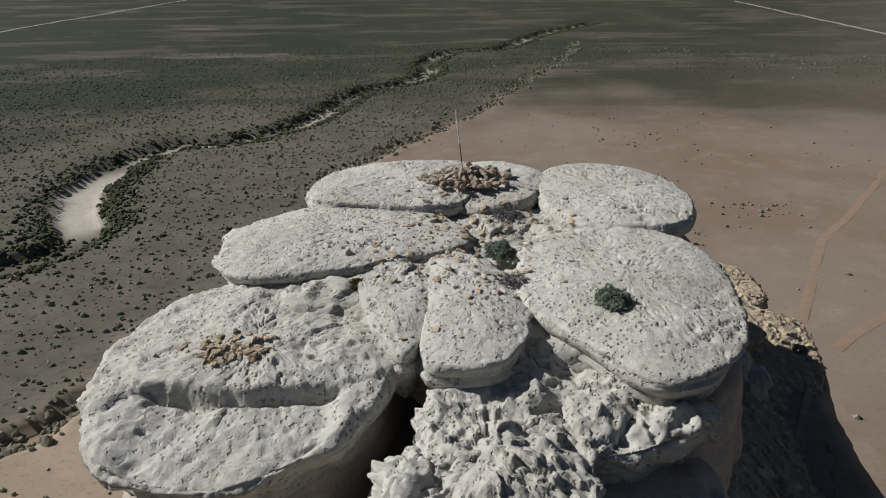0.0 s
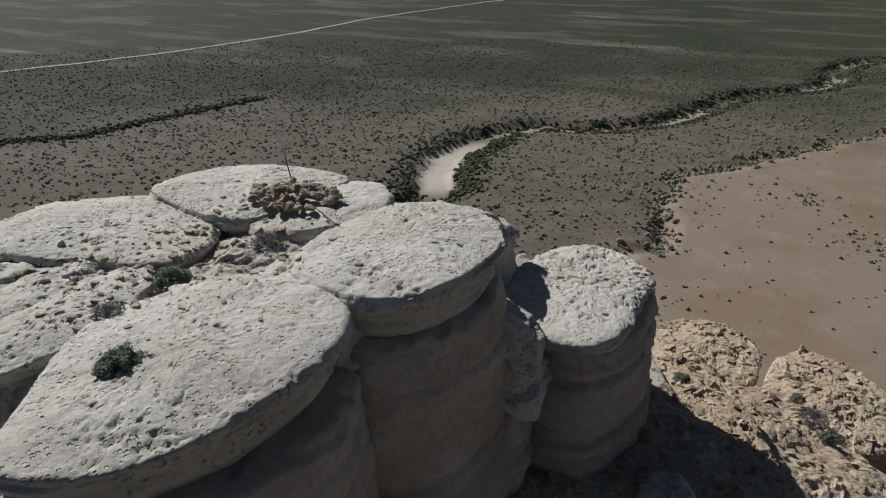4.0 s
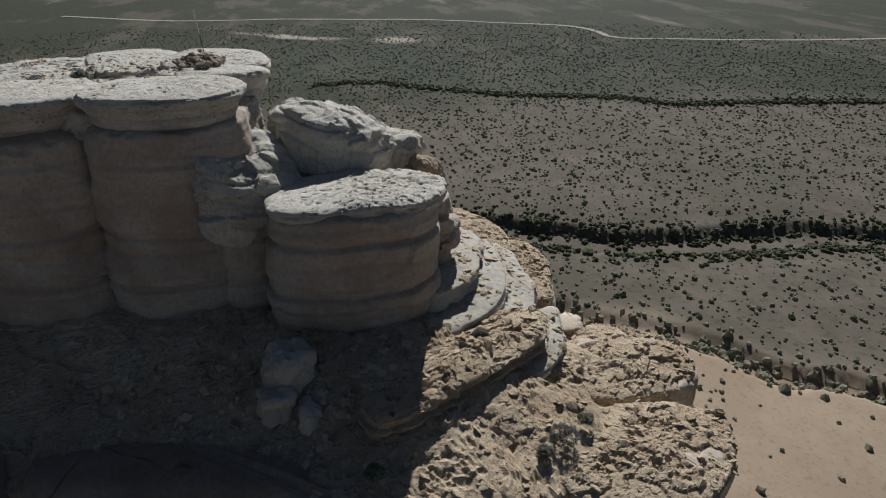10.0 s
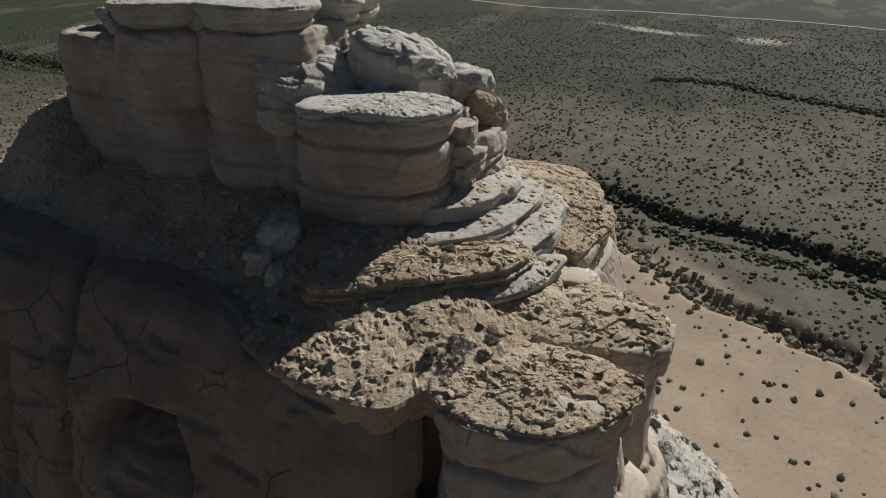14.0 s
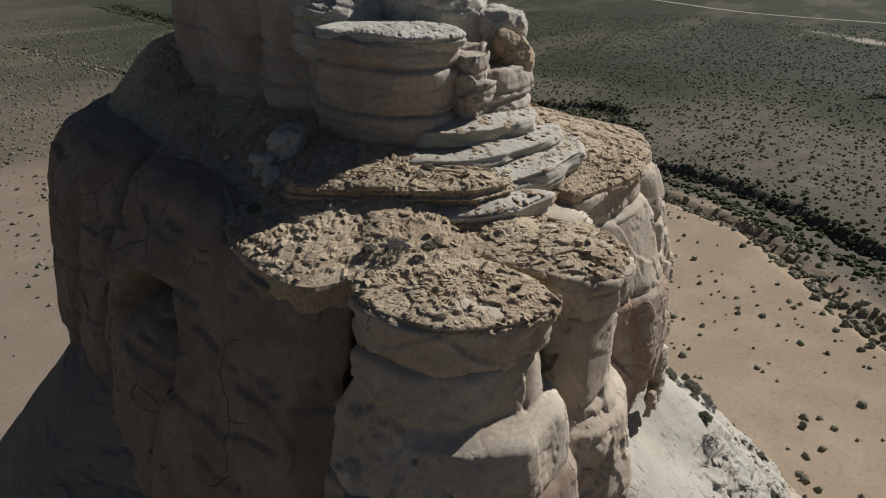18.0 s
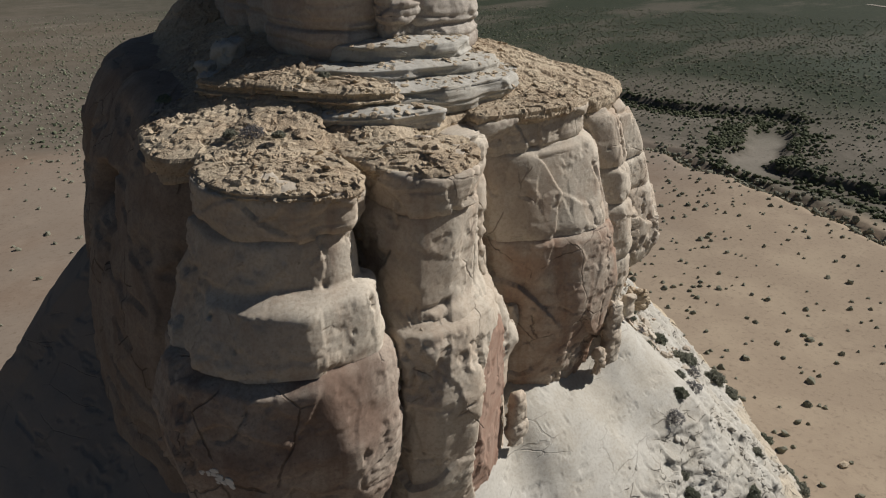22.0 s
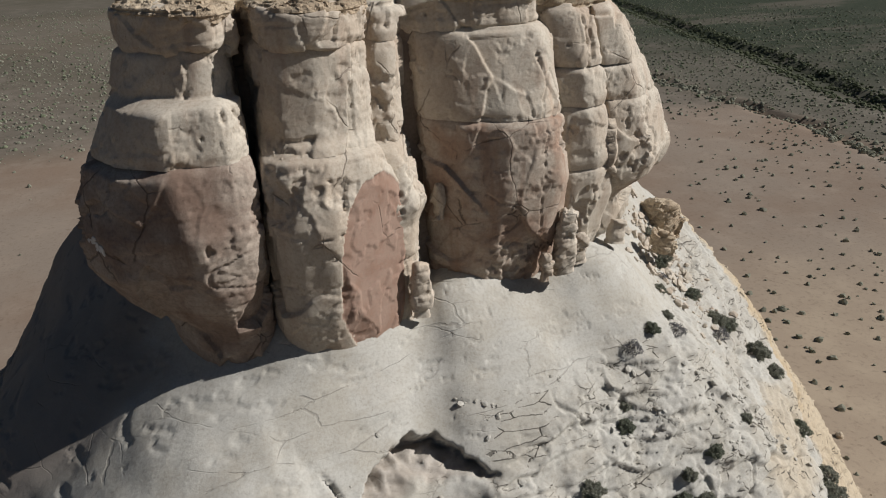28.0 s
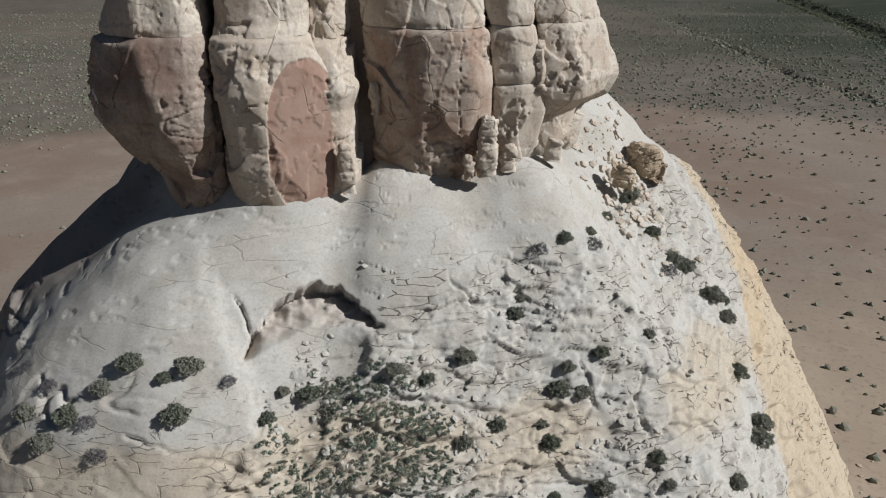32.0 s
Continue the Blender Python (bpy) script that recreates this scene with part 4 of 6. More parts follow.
SLABS = [
    ([(1.2, -0.6), (0.8, 0.6), (-0.6, 1.35), (-2.4, 1.5), (-3.5, 0.9), (-3.2, -0.6), (-0.5, -1.2)], 60.7, 61.35, SLOPE, "smooth white slickrock slab at the tower foot"),
    ([(2.2, -0.7), (2.0, 0.5), (0.9, 1.6), (-0.8, 2.2), (-2.8, 2.3), (-4.2, 1.4), (-3, -0.6), (0.5, -1.6)], 60.15, 60.75, SLOPE, "smooth white slickrock slab in the middle of the steps"),
    ([(3.4, -1.6), (3.0, 0.7), (1.8, 2.2), (0.2, 2.9), (-1.6, 3.1), (-3.6, 2.9), (-5, 1.5), (-3, -0.5), (1, -2)], 59.75, 60.3, SLOPE, "white slickrock slab with a thin-bedded edge"),
    ([(5.3, -2.5), (4.4, -0.3), (3.2, 1.5), (2.3, 2.5), (1.0, 2.6), (1.5, 0), (3, -2.6)], 59.7, 60.5, CRUST, "long brown caprock slab with a shaded front edge"),
    ([(3.4, 1.6), (3.0, 2.6), (1.6, 3.3), (0.0, 3.5), (0.5, 2.2), (2.0, 1.6)], 59.4, 59.85, SLOPE, "pale crumbling slab on the ledge"),
]
for outline, z0, z1, mat, label in SLABS:
    block("ledge_slab", outline, [(0.9, z0 - 0.3), (0.97, z0), (1.0, z0 + 0.3 * (z1 - z0)), (0.99, z0 + 0.75 * (z1 - z0)), (0.95, z1 - 0.02), (0.7, z1 + 0.06), (0.3, z1 + 0.15), (0.012, z1 + 0.18)],
          crust_relief if mat is CRUST else slab_relief, mat, 0.05, None, label, "rock slab", "ledge slabs")
for outline, z0, z1, label in (([(3.2, -5.6), (3.1, -4.3), (3.9, -3.9), (4.5, -4.6), (4.3, -5.5)], 60.3, 61.6, "blue-grey fallen block in the shade of the tower"),
                               ([(4.1, -5.6), (4.2, -4.7), (5.0, -4.5), (5.3, -5.2), (4.8, -5.8)], 60.0, 61.0, "split blue-grey fallen block in the shade"),
                               ([(4.4, -4.5), (4.5, -3.8), (5.2, -3.7), (5.5, -4.3)], 59.8, 60.7, "smaller fallen block in the shade")):
    outline, z0, z1 = [(3.5 + 0.72 * (x - 4.2), -4.45 + 0.72 * (y + 4.8)) for x, y in outline], z0 - 0.3, z1 - 0.45
    block("fallen_block", outline, [(0.95, z0 - 0.3), (1.0, z0 + 0.2), (0.97, z1 - 0.25), (0.88, z1 - 0.05), (0.5, z1), (0.012, z1 + 0.02)], lambda p, n: 0.12 * fbm(p * 1.1, 3) + sheets(p, (0.9, 0.9, 0.9), 0.2, 0.08), SLOPE, 0.05, None, label, "rock", "fallen blocks", tilt=(-0.15, 0.05))

# ---- lower cliffs ----
def loft(sections, z0, z1, res, rough, round_top=0.10, round_foot=0.06, foot_rise=None):
    """Rings that follow the plan sections (height, corners) from z0 to z1, rounded off at both ends."""
    heights = np.array([s[0] for s in sections], float)
    order = np.argsort(heights)
    heights = heights[order]
    corners = np.array([sections[k][1] for k in order], float)
    rows = max(6, int((z1 - z0) / res))
    z = np.linspace(z0, z1, rows)
    n = max(40, int(closed_spline(corners[len(corners) // 2], 50)[1] / res))
    v = np.zeros((rows, n, 3))
    for k, h in enumerate(z):
        c = np.stack([np.stack([np.interp(h, heights, corners[:, i, a]) for a in (0, 1)]) for i in range(corners.shape[1])])
        ring = angular_ring(c, n, 0.2)
        mid = ring.mean(0)
        away = ring - mid
        span = np.linalg.norm(away, axis=1, keepdims=True)
        inset = sum(0.35 * deep * math.exp(-((z1 - h) / deep) ** 2) + 0.35 * deep * math.exp(-((h - z0) / deep) ** 2) for deep in (round_top, round_foot)) + 0.10 * math.exp(-((z1 - h) / 0.06) ** 2)
        v[k, :, :2] = ring - away / span * inset
        v[k, :, 2] = h
    lids = []
    for s, up in ((0.975, 0.35), (0.93, 0.6), (0.8, 0.8), (0.6, 0.9), (0.35, 0.95), (0.012, 1.0)):
        lid = v[-1].copy()
        mid = lid.mean(0)
        lid[:, :2] = mid[:2] + (lid[:, :2] - mid[:2]) * s
        lid[:, 2] += up * round_top * 0.8
        lids.append(lid)
    v = np.concatenate([v, np.array(lids)])
    for k in range(2):
        v[1:-7, :, :2] = 0.25 * v[:-8, :, :2] + 0.5 * v[1:-7, :, :2] + 0.25 * v[2:-6, :, :2]
    if foot_rise is not None:
        fade = 1 - ramp(v[:, :, 2], z0, z1)
        v[:, :, 2] += fade * foot_rise(v[:, :, 0], v[:, :, 1])
    nor = grid_normals(v, True)
    flat, nf = v.reshape(-1, 3), nor.reshape(-1, 3)
    out = flat + nf * rough(flat, nf)[:, None]
    out[-n:] = out[-n:].mean(0)
    return out, ring_faces(len(v), n)


def break_off(v):
    """A fresh flat break with an arched top on one corner; gives the new places and where it is."""
    across = np.array([-0.5, 0.866, 0.0])
    over = v @ across - (np.array([0.6, 6.85, 51.0]) @ across) - 0.05 * perlin(v * 0.9)
    arch = 53.95 - 0.9 * np.abs(np.minimum(v[:, 0] - 0.55, 0)) ** 2 - 1.3 * np.maximum(v[:, 0] - 0.9, 0) ** 2 - 30 * np.maximum(v[:, 0] - 2.0, 0) ** 2
    inside = (v[:, 2] < arch + 0.1 * perlin(v * 1.1)) & (over > -0.3)
    deep = np.where(inside, np.maximum(over, 0) + 0.10, 0.0)
    step = 0.05 * np.floor(2.2 * fbm(v * np.array([0.9, 0.9, 0.6]) + 9, 3))
    return v - across * (deep + np.where(inside, step, 0))[:, None], inside.astype(float)


def column(label, sections, splits, mats, cap=None, foot_rise=None, res=0.06, group="cliff columns", relief=None):
    """A cliff column: one form, parted by level seams into blocks, with a caprock block and its crust."""
    relief = relief or cliff_relief
    owner = empty("cliff_column", label, "rock", group)
    names = ["lower_block", "middle_block", "upper_block", "top_block", "crown_block"]
    for k, (a, c) in enumerate(zip(splits[:-1], splits[1:])):
        low = k == 0
        v, f = loft(sections, a, c + 0.02, res, relief, 0.20, 0.12, foot_rise if low else None)
        fresh = None
        name = names[k]
        if low and "scar" in label:
            v, fresh = break_off(v)
            name = "scarred_block"
        me = mesh_of(name, v, f)
        if fresh is not None:
            zone(me, "scar", fresh)
        thing(name, me, mats[min(k, len(mats) - 1)], "", parent=owner)
    if cap:
        outline, z0, z1 = cap
        block("cap_block", outline, [(s, z0 + f * (z1 - z0)) for s, f in CAP], cap_relief, mats[-1], 0.06, owner)
        block("crust", moved(outline, 1.03), [(0.9, z1 - 0.3), (0.97, z1 - 0.2), (1.0, z1 - 0.06), (0.985, z1 + 0.08), (0.93, z1 + 0.16), (0.7, z1 + 0.22), (0.3, z1 + 0.3), (0.012, z1 + 0.32)], crust_relief, CRUST, 0.05, owner)
    return owner


CAP = [(0.88, -0.05), (0.95, 0.08), (1.0, 0.3), (1.0, 0.65), (1.0, 0.86), (0.95, 1.0), (0.7, 1.08), (0.3, 1.15), (0.012, 1.18)]


def cap_relief(p, n):
    return 0.8 * cliff_relief(p, n) + 0.1 * fbm(p * 0.9, 3) + chips(p * np.array([1.1, 1.1, 0.8]) + 0.3 * perlin(p)[:, None], 0.10, 0.12) + beds(p, 0.4, 0.04)


column("tall rounded sandstone column, mostly in shade", [
    (58.6, [(7.5, 2.2), (7.75, 3.9), (7.0, 5.2), (5.9, 5.95), (5.2, 6.0), (4.6, 5.4), (4.5, 2.8), (6.2, 1.6)]),
    (57.9, [(7.8, 2.1), (7.95, 4.0), (7.2, 5.2), (5.9, 6.05), (5.1, 6.0), (4.6, 5.4), (4.5, 2.8), (6.2, 1.6)]),
    (56.75, [(8.2, 2.0), (8.3, 4.1), (7.5, 5.4), (6.0, 6.25), (5.1, 6.2), (4.55, 5.5), (4.5, 2.8), (6.3, 1.5)]),
    (56.5, [(8.4, 2.0), (8.5, 4.3), (8.0, 5.6), (7.1, 6.6), (5.3, 6.8), (4.5, 6.1), (4.5, 2.8), (6.4, 1.5)]),
    (55.0, [(9.0, 2.0), (9.15, 4.6), (8.4, 6.1), (7.0, 6.95), (5.2, 6.95), (4.45, 6.4), (4.5, 2.8), (6.4, 1.4)]),
    (54.6, [(9.2, 2.0), (9.4, 4.7), (8.6, 6.3), (7.0, 7.2), (5.0, 7.1), (4.42, 6.75), (4.5, 2.8), (6.4, 1.3)]),
    (52.8, [(9.9, 2.0), (10.1, 5.0), (9.0, 6.6), (6.6, 7.65), (5.0, 7.4), (4.42, 7.0), (4.5, 2.8), (6.4, 1.2)]),
    (51.4, [(9.8, 2.0), (9.95, 5.1), (8.9, 6.6), (6.3, 7.5), (5.0, 7.3), (4.42, 6.95), (4.5, 2.8), (6.4, 1.2)]),
    (50.0, [(9.4, 2.0), (9.3, 4.7), (8.3, 6.1), (5.9, 7.2), (5.1, 7.0), (4.45, 6.4), (4.5, 2.8), (6.4, 1.2)]),
    (48.6, [(8.5, 2.0), (8.1, 4.0), (7.2, 5.5), (6.0, 6.5), (5.0, 6.5), (4.5, 6.1), (4.5, 2.8), (6.4, 1.2)]),
    (46.5, [(8.0, 2.0), (7.6, 4.0), (6.9, 5.2), (6.0, 6.2), (5.0, 6.3), (4.5, 6.0), (4.5, 2.8), (6.4, 1.2)])],
    (46.9, 54.9, 58.1), (SHADED_UMBER, CLIFF), ([(7.5, 2.1), (7.75, 4.2), (6.9, 5.5), (5.7, 6.2), (4.95, 6.1), (4.4, 4.8), (4.5, 2.6), (6.0, 1.5)], 58.0, 59.15))
column("cream sandstone column with a fresh red scar", [
    (58.6, [(4.15, 5.2), (3.6, 6.2), (2.4, 6.55), (1.2, 6.25), (0.5, 5.5), (0.9, 3.0), (4.2, 3.4)]),
    (55.3, [(4.2, 5.8), (3.6, 6.6), (2.3, 6.75), (1.0, 6.35), (0.35, 5.6), (0.9, 3.0), (4.2, 3.5)]),
    (54.7, [(4.36, 6.6), (3.7, 7.2), (2.3, 7.35), (1.0, 7.0), (0.2, 6.2), (0.8, 3.0), (4.2, 3.5)]),
    (52.6, [(4.36, 6.95), (3.7, 7.6), (2.3, 7.85), (0.6, 7.3), (-0.6, 6.0), (0.6, 3.0), (4.2, 3.5)]),
    (49.5, [(4.34, 6.8), (3.6, 7.5), (2.4, 7.7), (0.7, 7.25), (-0.45, 6.2), (0.6, 3.0), (4.2, 3.5)]),
    (46.5, [(4.0, 6.2), (3.4, 6.9), (2.4, 7.0), (0.6, 6.8), (-0.3, 5.9), (0.6, 3.0), (4.2, 3.5)])],
    (46.9, 54.85, 58.15), (CLIFF,), ([(4.0, 4.6), (3.8, 5.9), (2.9, 6.7), (1.9, 6.7), (0.95, 6.1), (0.3, 4.6), (2, 3), (3.8, 3.4)], 58.05, 59.1))
column("narrow recessed sandstone column over a broken pale wedge", [
    (58.9, [(0.5, 4.6), (-0.3, 4.7), (-1.0, 4.1), (-1.5, 2.5), (0.5, 2.5)]),
    (54.7, [(0.5, 5.0), (-0.4, 5.1), (-1.15, 4.4), (-1.5, 2.6), (0.5, 2.6)]),
    (54.2, [(0.4, 5.6), (-0.4, 5.6), (-1.15, 4.7), (-1.5, 2.8), (0.5, 2.8)]),
    (52.4, [(0.2, 6.35), (-0.8, 6.3), (-1.45, 5.2), (-1.6, 3.0), (0.3, 3.0)]),
    (51.6, [(0.2, 6.3), (-0.7, 6.0), (-1.2, 5.1), (-1.5, 3.2), (0.2, 3.2)]),
    (47.0, [(0.3, 6.2), (-0.7, 6.1), (-1.3, 5.3), (-1.5, 3.5), (0.2, 3.5)])],
    (47.2, 54.5, 57.9, 58.9), (CLIFF,))
column("broad cream sandstone column with ledges", [
    (58.6, [(-1.5, 3.6), (-2.9, 4.3), (-4.4, 4.6), (-5.9, 4.5), (-6.6, 3.9), (-6.9, 2.5), (-5, 1), (-1.8, 2)]),
    (57.6, [(-1.5, 3.8), (-3.0, 4.55), (-4.5, 4.85), (-6.1, 4.8), (-6.8, 4.2), (-7.0, 2.7), (-5, 1), (-1.8, 2)]),
    (55.6, [(-1.55, 4.0), (-3.0, 5.0), (-4.6, 5.35), (-6.2, 5.3), (-7.0, 4.7), (-7.2, 3), (-5, 1), (-1.8, 2)]),
    (54.6, [(-1.6, 4.1), (-3.0, 5.2), (-4.5, 5.75), (-6.3, 5.75), (-7.15, 5.0), (-7.4, 3), (-5, 1), (-1.8, 2)]),
    (52.5, [(-1.9, 4.2), (-3.1, 5.3), (-4.3, 6.0), (-6.6, 6.0), (-7.35, 5.3), (-7.5, 3), (-5, 1), (-1.8, 2)]),
    (50.5, [(-2.0, 4.2), (-3.0, 5.1), (-4.3, 5.8), (-6.4, 5.8), (-7.3, 5.1), (-7.5, 3), (-5, 1), (-1.8, 2)]),
    (49.2, [(-2.0, 4.2), (-2.9, 4.9), (-4.2, 5.5), (-6.1, 5.5), (-7.2, 4.9), (-7.4, 3), (-5, 1), (-1.8, 2)]),
    (47.5, [(-2.0, 4.0), (-2.8, 4.6), (-4.2, 5.2), (-6.0, 5.1), (-6.9, 4.6), (-7.2, 3), (-5, 1), (-1.8, 2)])],
    (47.6, 54.9, 57.95), (RUSTY, CLIFF), ([(-1.2, 3.6), (-2.3, 4.2), (-4.0, 4.6), (-5.6, 4.5), (-6.3, 3.9), (-6.3, 2), (-3, 1.5)], 57.9, 59.2))
column("slim cream sandstone column", [
    (58.9, [(-6.4, 3.9), (-7.4, 4.2), (-8.6, 3.8), (-8.9, 2), (-6.5, 2)]),
    (56.4, [(-6.9, 4.3), (-8.0, 4.75), (-9.2, 4.3), (-9.4, 2), (-7.0, 2)]),
    (53.0, [(-7.55, 4.8), (-8.7, 5.15), (-9.8, 4.6), (-9.9, 2), (-7.4, 2)]),
    (51.0, [(-7.6, 4.8), (-8.8, 5.1), (-10.1, 4.5), (-10.2, 2), (-7.4, 2)]),
    (48.4, [(-7.5, 4.3), (-8.5, 4.5), (-9.7, 4.0), (-9.8, 2), (-7.4, 2)])],
    (48.2, 52.4, 54.9, 56.4, 58.5), (CLIFF,))
column("end sandstone column with a hollow foot", [
    (58.6, [(-8.7, 3.7), (-9.6, 3.6), (-10.4, 2.6), (-10.9, 0.8), (-10.8, -3), (-8.8, -1)]),
    (56.2, [(-9.1, 4.2), (-10.6, 4.1), (-12.2, 2.6), (-12.5, 0.8), (-11.6, -3), (-9.0, -1)]),
    (54.6, [(-9.4, 4.4), (-11.0, 4.4), (-12.9, 3.0), (-13.2, 1.0), (-12.0, -3), (-9.1, -1)]),
    (52.4, [(-9.8, 4.6), (-11.6, 4.7), (-13.6, 3.1), (-13.9, 1.0), (-12.4, -3), (-9.2, -1)]),
    (51.5, [(-9.8, 4.4), (-11.4, 4.5), (-13.3, 3.0), (-13.6, 1.0), (-12.2, -3), (-9.2, -1)]),
    (50.7, [(-9.7, 3.9), (-10.8, 3.8), (-12.3, 2.4), (-12.6, 0.8), (-11.8, -3), (-9.1, -1)]),
    (48.5, [(-9.6, 3.7), (-10.6, 3.5), (-12.0, 2.2), (-12.4, 0.7), (-11.6, -3), (-9.0, -1)])],
    (48.6, 54.9, 56.3, 58.4), (CLIFF,))


def alcove_relief(p, n):
    """The shaded wall: smooth and bulging, with an arched alcove that has a rounded pillar inside."""
    y, z = p[:, 1] + 0.15 * perlin(p * 0.7), p[:, 2] + 0.15 * perlin(p * 0.7 + 9)
    side = ramp(p[:, 0], 2.0, 4.0)
    right = np.interp(-z, [-57.3, -56.9, -56.0, -54.6, -53.6, -52.0, -49.0], [-6.2, -5.5, -4.9, -4.75, -5.2, -5.6, -5.9])
    left = np.interp(-z, [-57.1, -56.6, -56.0, -54.0, -50.0], [-7.6, -8.5, -8.9, -9.2, -9.2])
    roof = 57.1 - 0.07 * (y + 7.0) ** 2
    within = ramp(right - y, 0.0, 0.35) * ramp(y - left, 0.0, 0.5)
    deep = 1.9 * np.exp(-np.maximum(roof - z - 0.7, 0) / 0.9) * ramp(roof - z, 0.0, 0.22) + 1.1 * np.exp(-np.maximum(right - y, 0) / 0.45) * ramp(z, 48.5, 51) * ramp(roof - z, 0.0, 0.25)
    crease = 0.5 * np.exp(-((y + 9.6 + 0.12 * (z - 52)) / 0.25) ** 2) + 0.45 * np.exp(-((y + 13.2) / 0.3) ** 2) * (1 - ramp(z, 56.5, 58.5))
    return 0.35 * cliff_relief(p, n) + 0.2 * fbm(p * np.array([0.35, 0.35, 0.2]) + 13, 3, 0.45) - side * (within * deep + crease) - 0.12 * side * ramp(fbm(p * np.array([0.3, 0.3, 1.1]) + 71, 3), 0.12, 0.2)


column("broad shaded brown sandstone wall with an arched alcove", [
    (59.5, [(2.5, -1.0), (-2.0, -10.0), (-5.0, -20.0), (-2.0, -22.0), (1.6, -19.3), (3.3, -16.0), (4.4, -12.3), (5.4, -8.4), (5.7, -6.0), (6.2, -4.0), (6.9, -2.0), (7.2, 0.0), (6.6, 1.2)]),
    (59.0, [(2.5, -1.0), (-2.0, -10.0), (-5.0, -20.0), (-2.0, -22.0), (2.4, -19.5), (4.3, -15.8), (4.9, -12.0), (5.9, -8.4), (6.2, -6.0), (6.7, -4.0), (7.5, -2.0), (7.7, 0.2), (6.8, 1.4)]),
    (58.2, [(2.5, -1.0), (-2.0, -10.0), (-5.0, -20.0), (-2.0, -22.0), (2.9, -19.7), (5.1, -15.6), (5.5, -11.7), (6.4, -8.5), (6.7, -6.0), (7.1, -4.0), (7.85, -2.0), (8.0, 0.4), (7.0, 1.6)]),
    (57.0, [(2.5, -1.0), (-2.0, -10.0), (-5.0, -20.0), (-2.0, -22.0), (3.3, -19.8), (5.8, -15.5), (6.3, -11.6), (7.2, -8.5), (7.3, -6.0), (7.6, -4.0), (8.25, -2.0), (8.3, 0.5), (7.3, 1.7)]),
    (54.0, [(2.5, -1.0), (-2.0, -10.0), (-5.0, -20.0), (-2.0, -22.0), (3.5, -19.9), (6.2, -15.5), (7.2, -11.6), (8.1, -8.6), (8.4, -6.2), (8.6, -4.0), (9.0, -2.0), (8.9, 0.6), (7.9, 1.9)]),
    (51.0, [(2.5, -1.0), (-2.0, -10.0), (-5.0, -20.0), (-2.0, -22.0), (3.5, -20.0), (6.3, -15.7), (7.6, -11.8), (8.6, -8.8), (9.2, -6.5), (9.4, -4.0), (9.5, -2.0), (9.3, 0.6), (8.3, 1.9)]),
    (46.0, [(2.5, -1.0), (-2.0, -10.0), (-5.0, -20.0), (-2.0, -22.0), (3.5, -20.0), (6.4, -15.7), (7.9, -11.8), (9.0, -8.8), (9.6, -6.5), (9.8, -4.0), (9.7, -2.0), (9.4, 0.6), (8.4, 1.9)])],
    (46.0, 59.4), (SHADED_BROWN,), None, None, 0.09, "cliff columns", alcove_relief)
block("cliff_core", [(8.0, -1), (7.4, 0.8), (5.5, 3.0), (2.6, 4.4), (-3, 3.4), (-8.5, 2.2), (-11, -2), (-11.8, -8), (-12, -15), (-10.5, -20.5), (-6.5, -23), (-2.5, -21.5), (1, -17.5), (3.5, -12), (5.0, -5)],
      [(1.05, 44), (1.03, 48), (1.0, 52), (0.98, 56), (0.97, 58.4), (0.9, 58.9), (0.012, 59)], cliff_relief, SHADED_BROWN, 0.4, None, "sandstone core of the butte behind the columns", "rock", kind="structure")


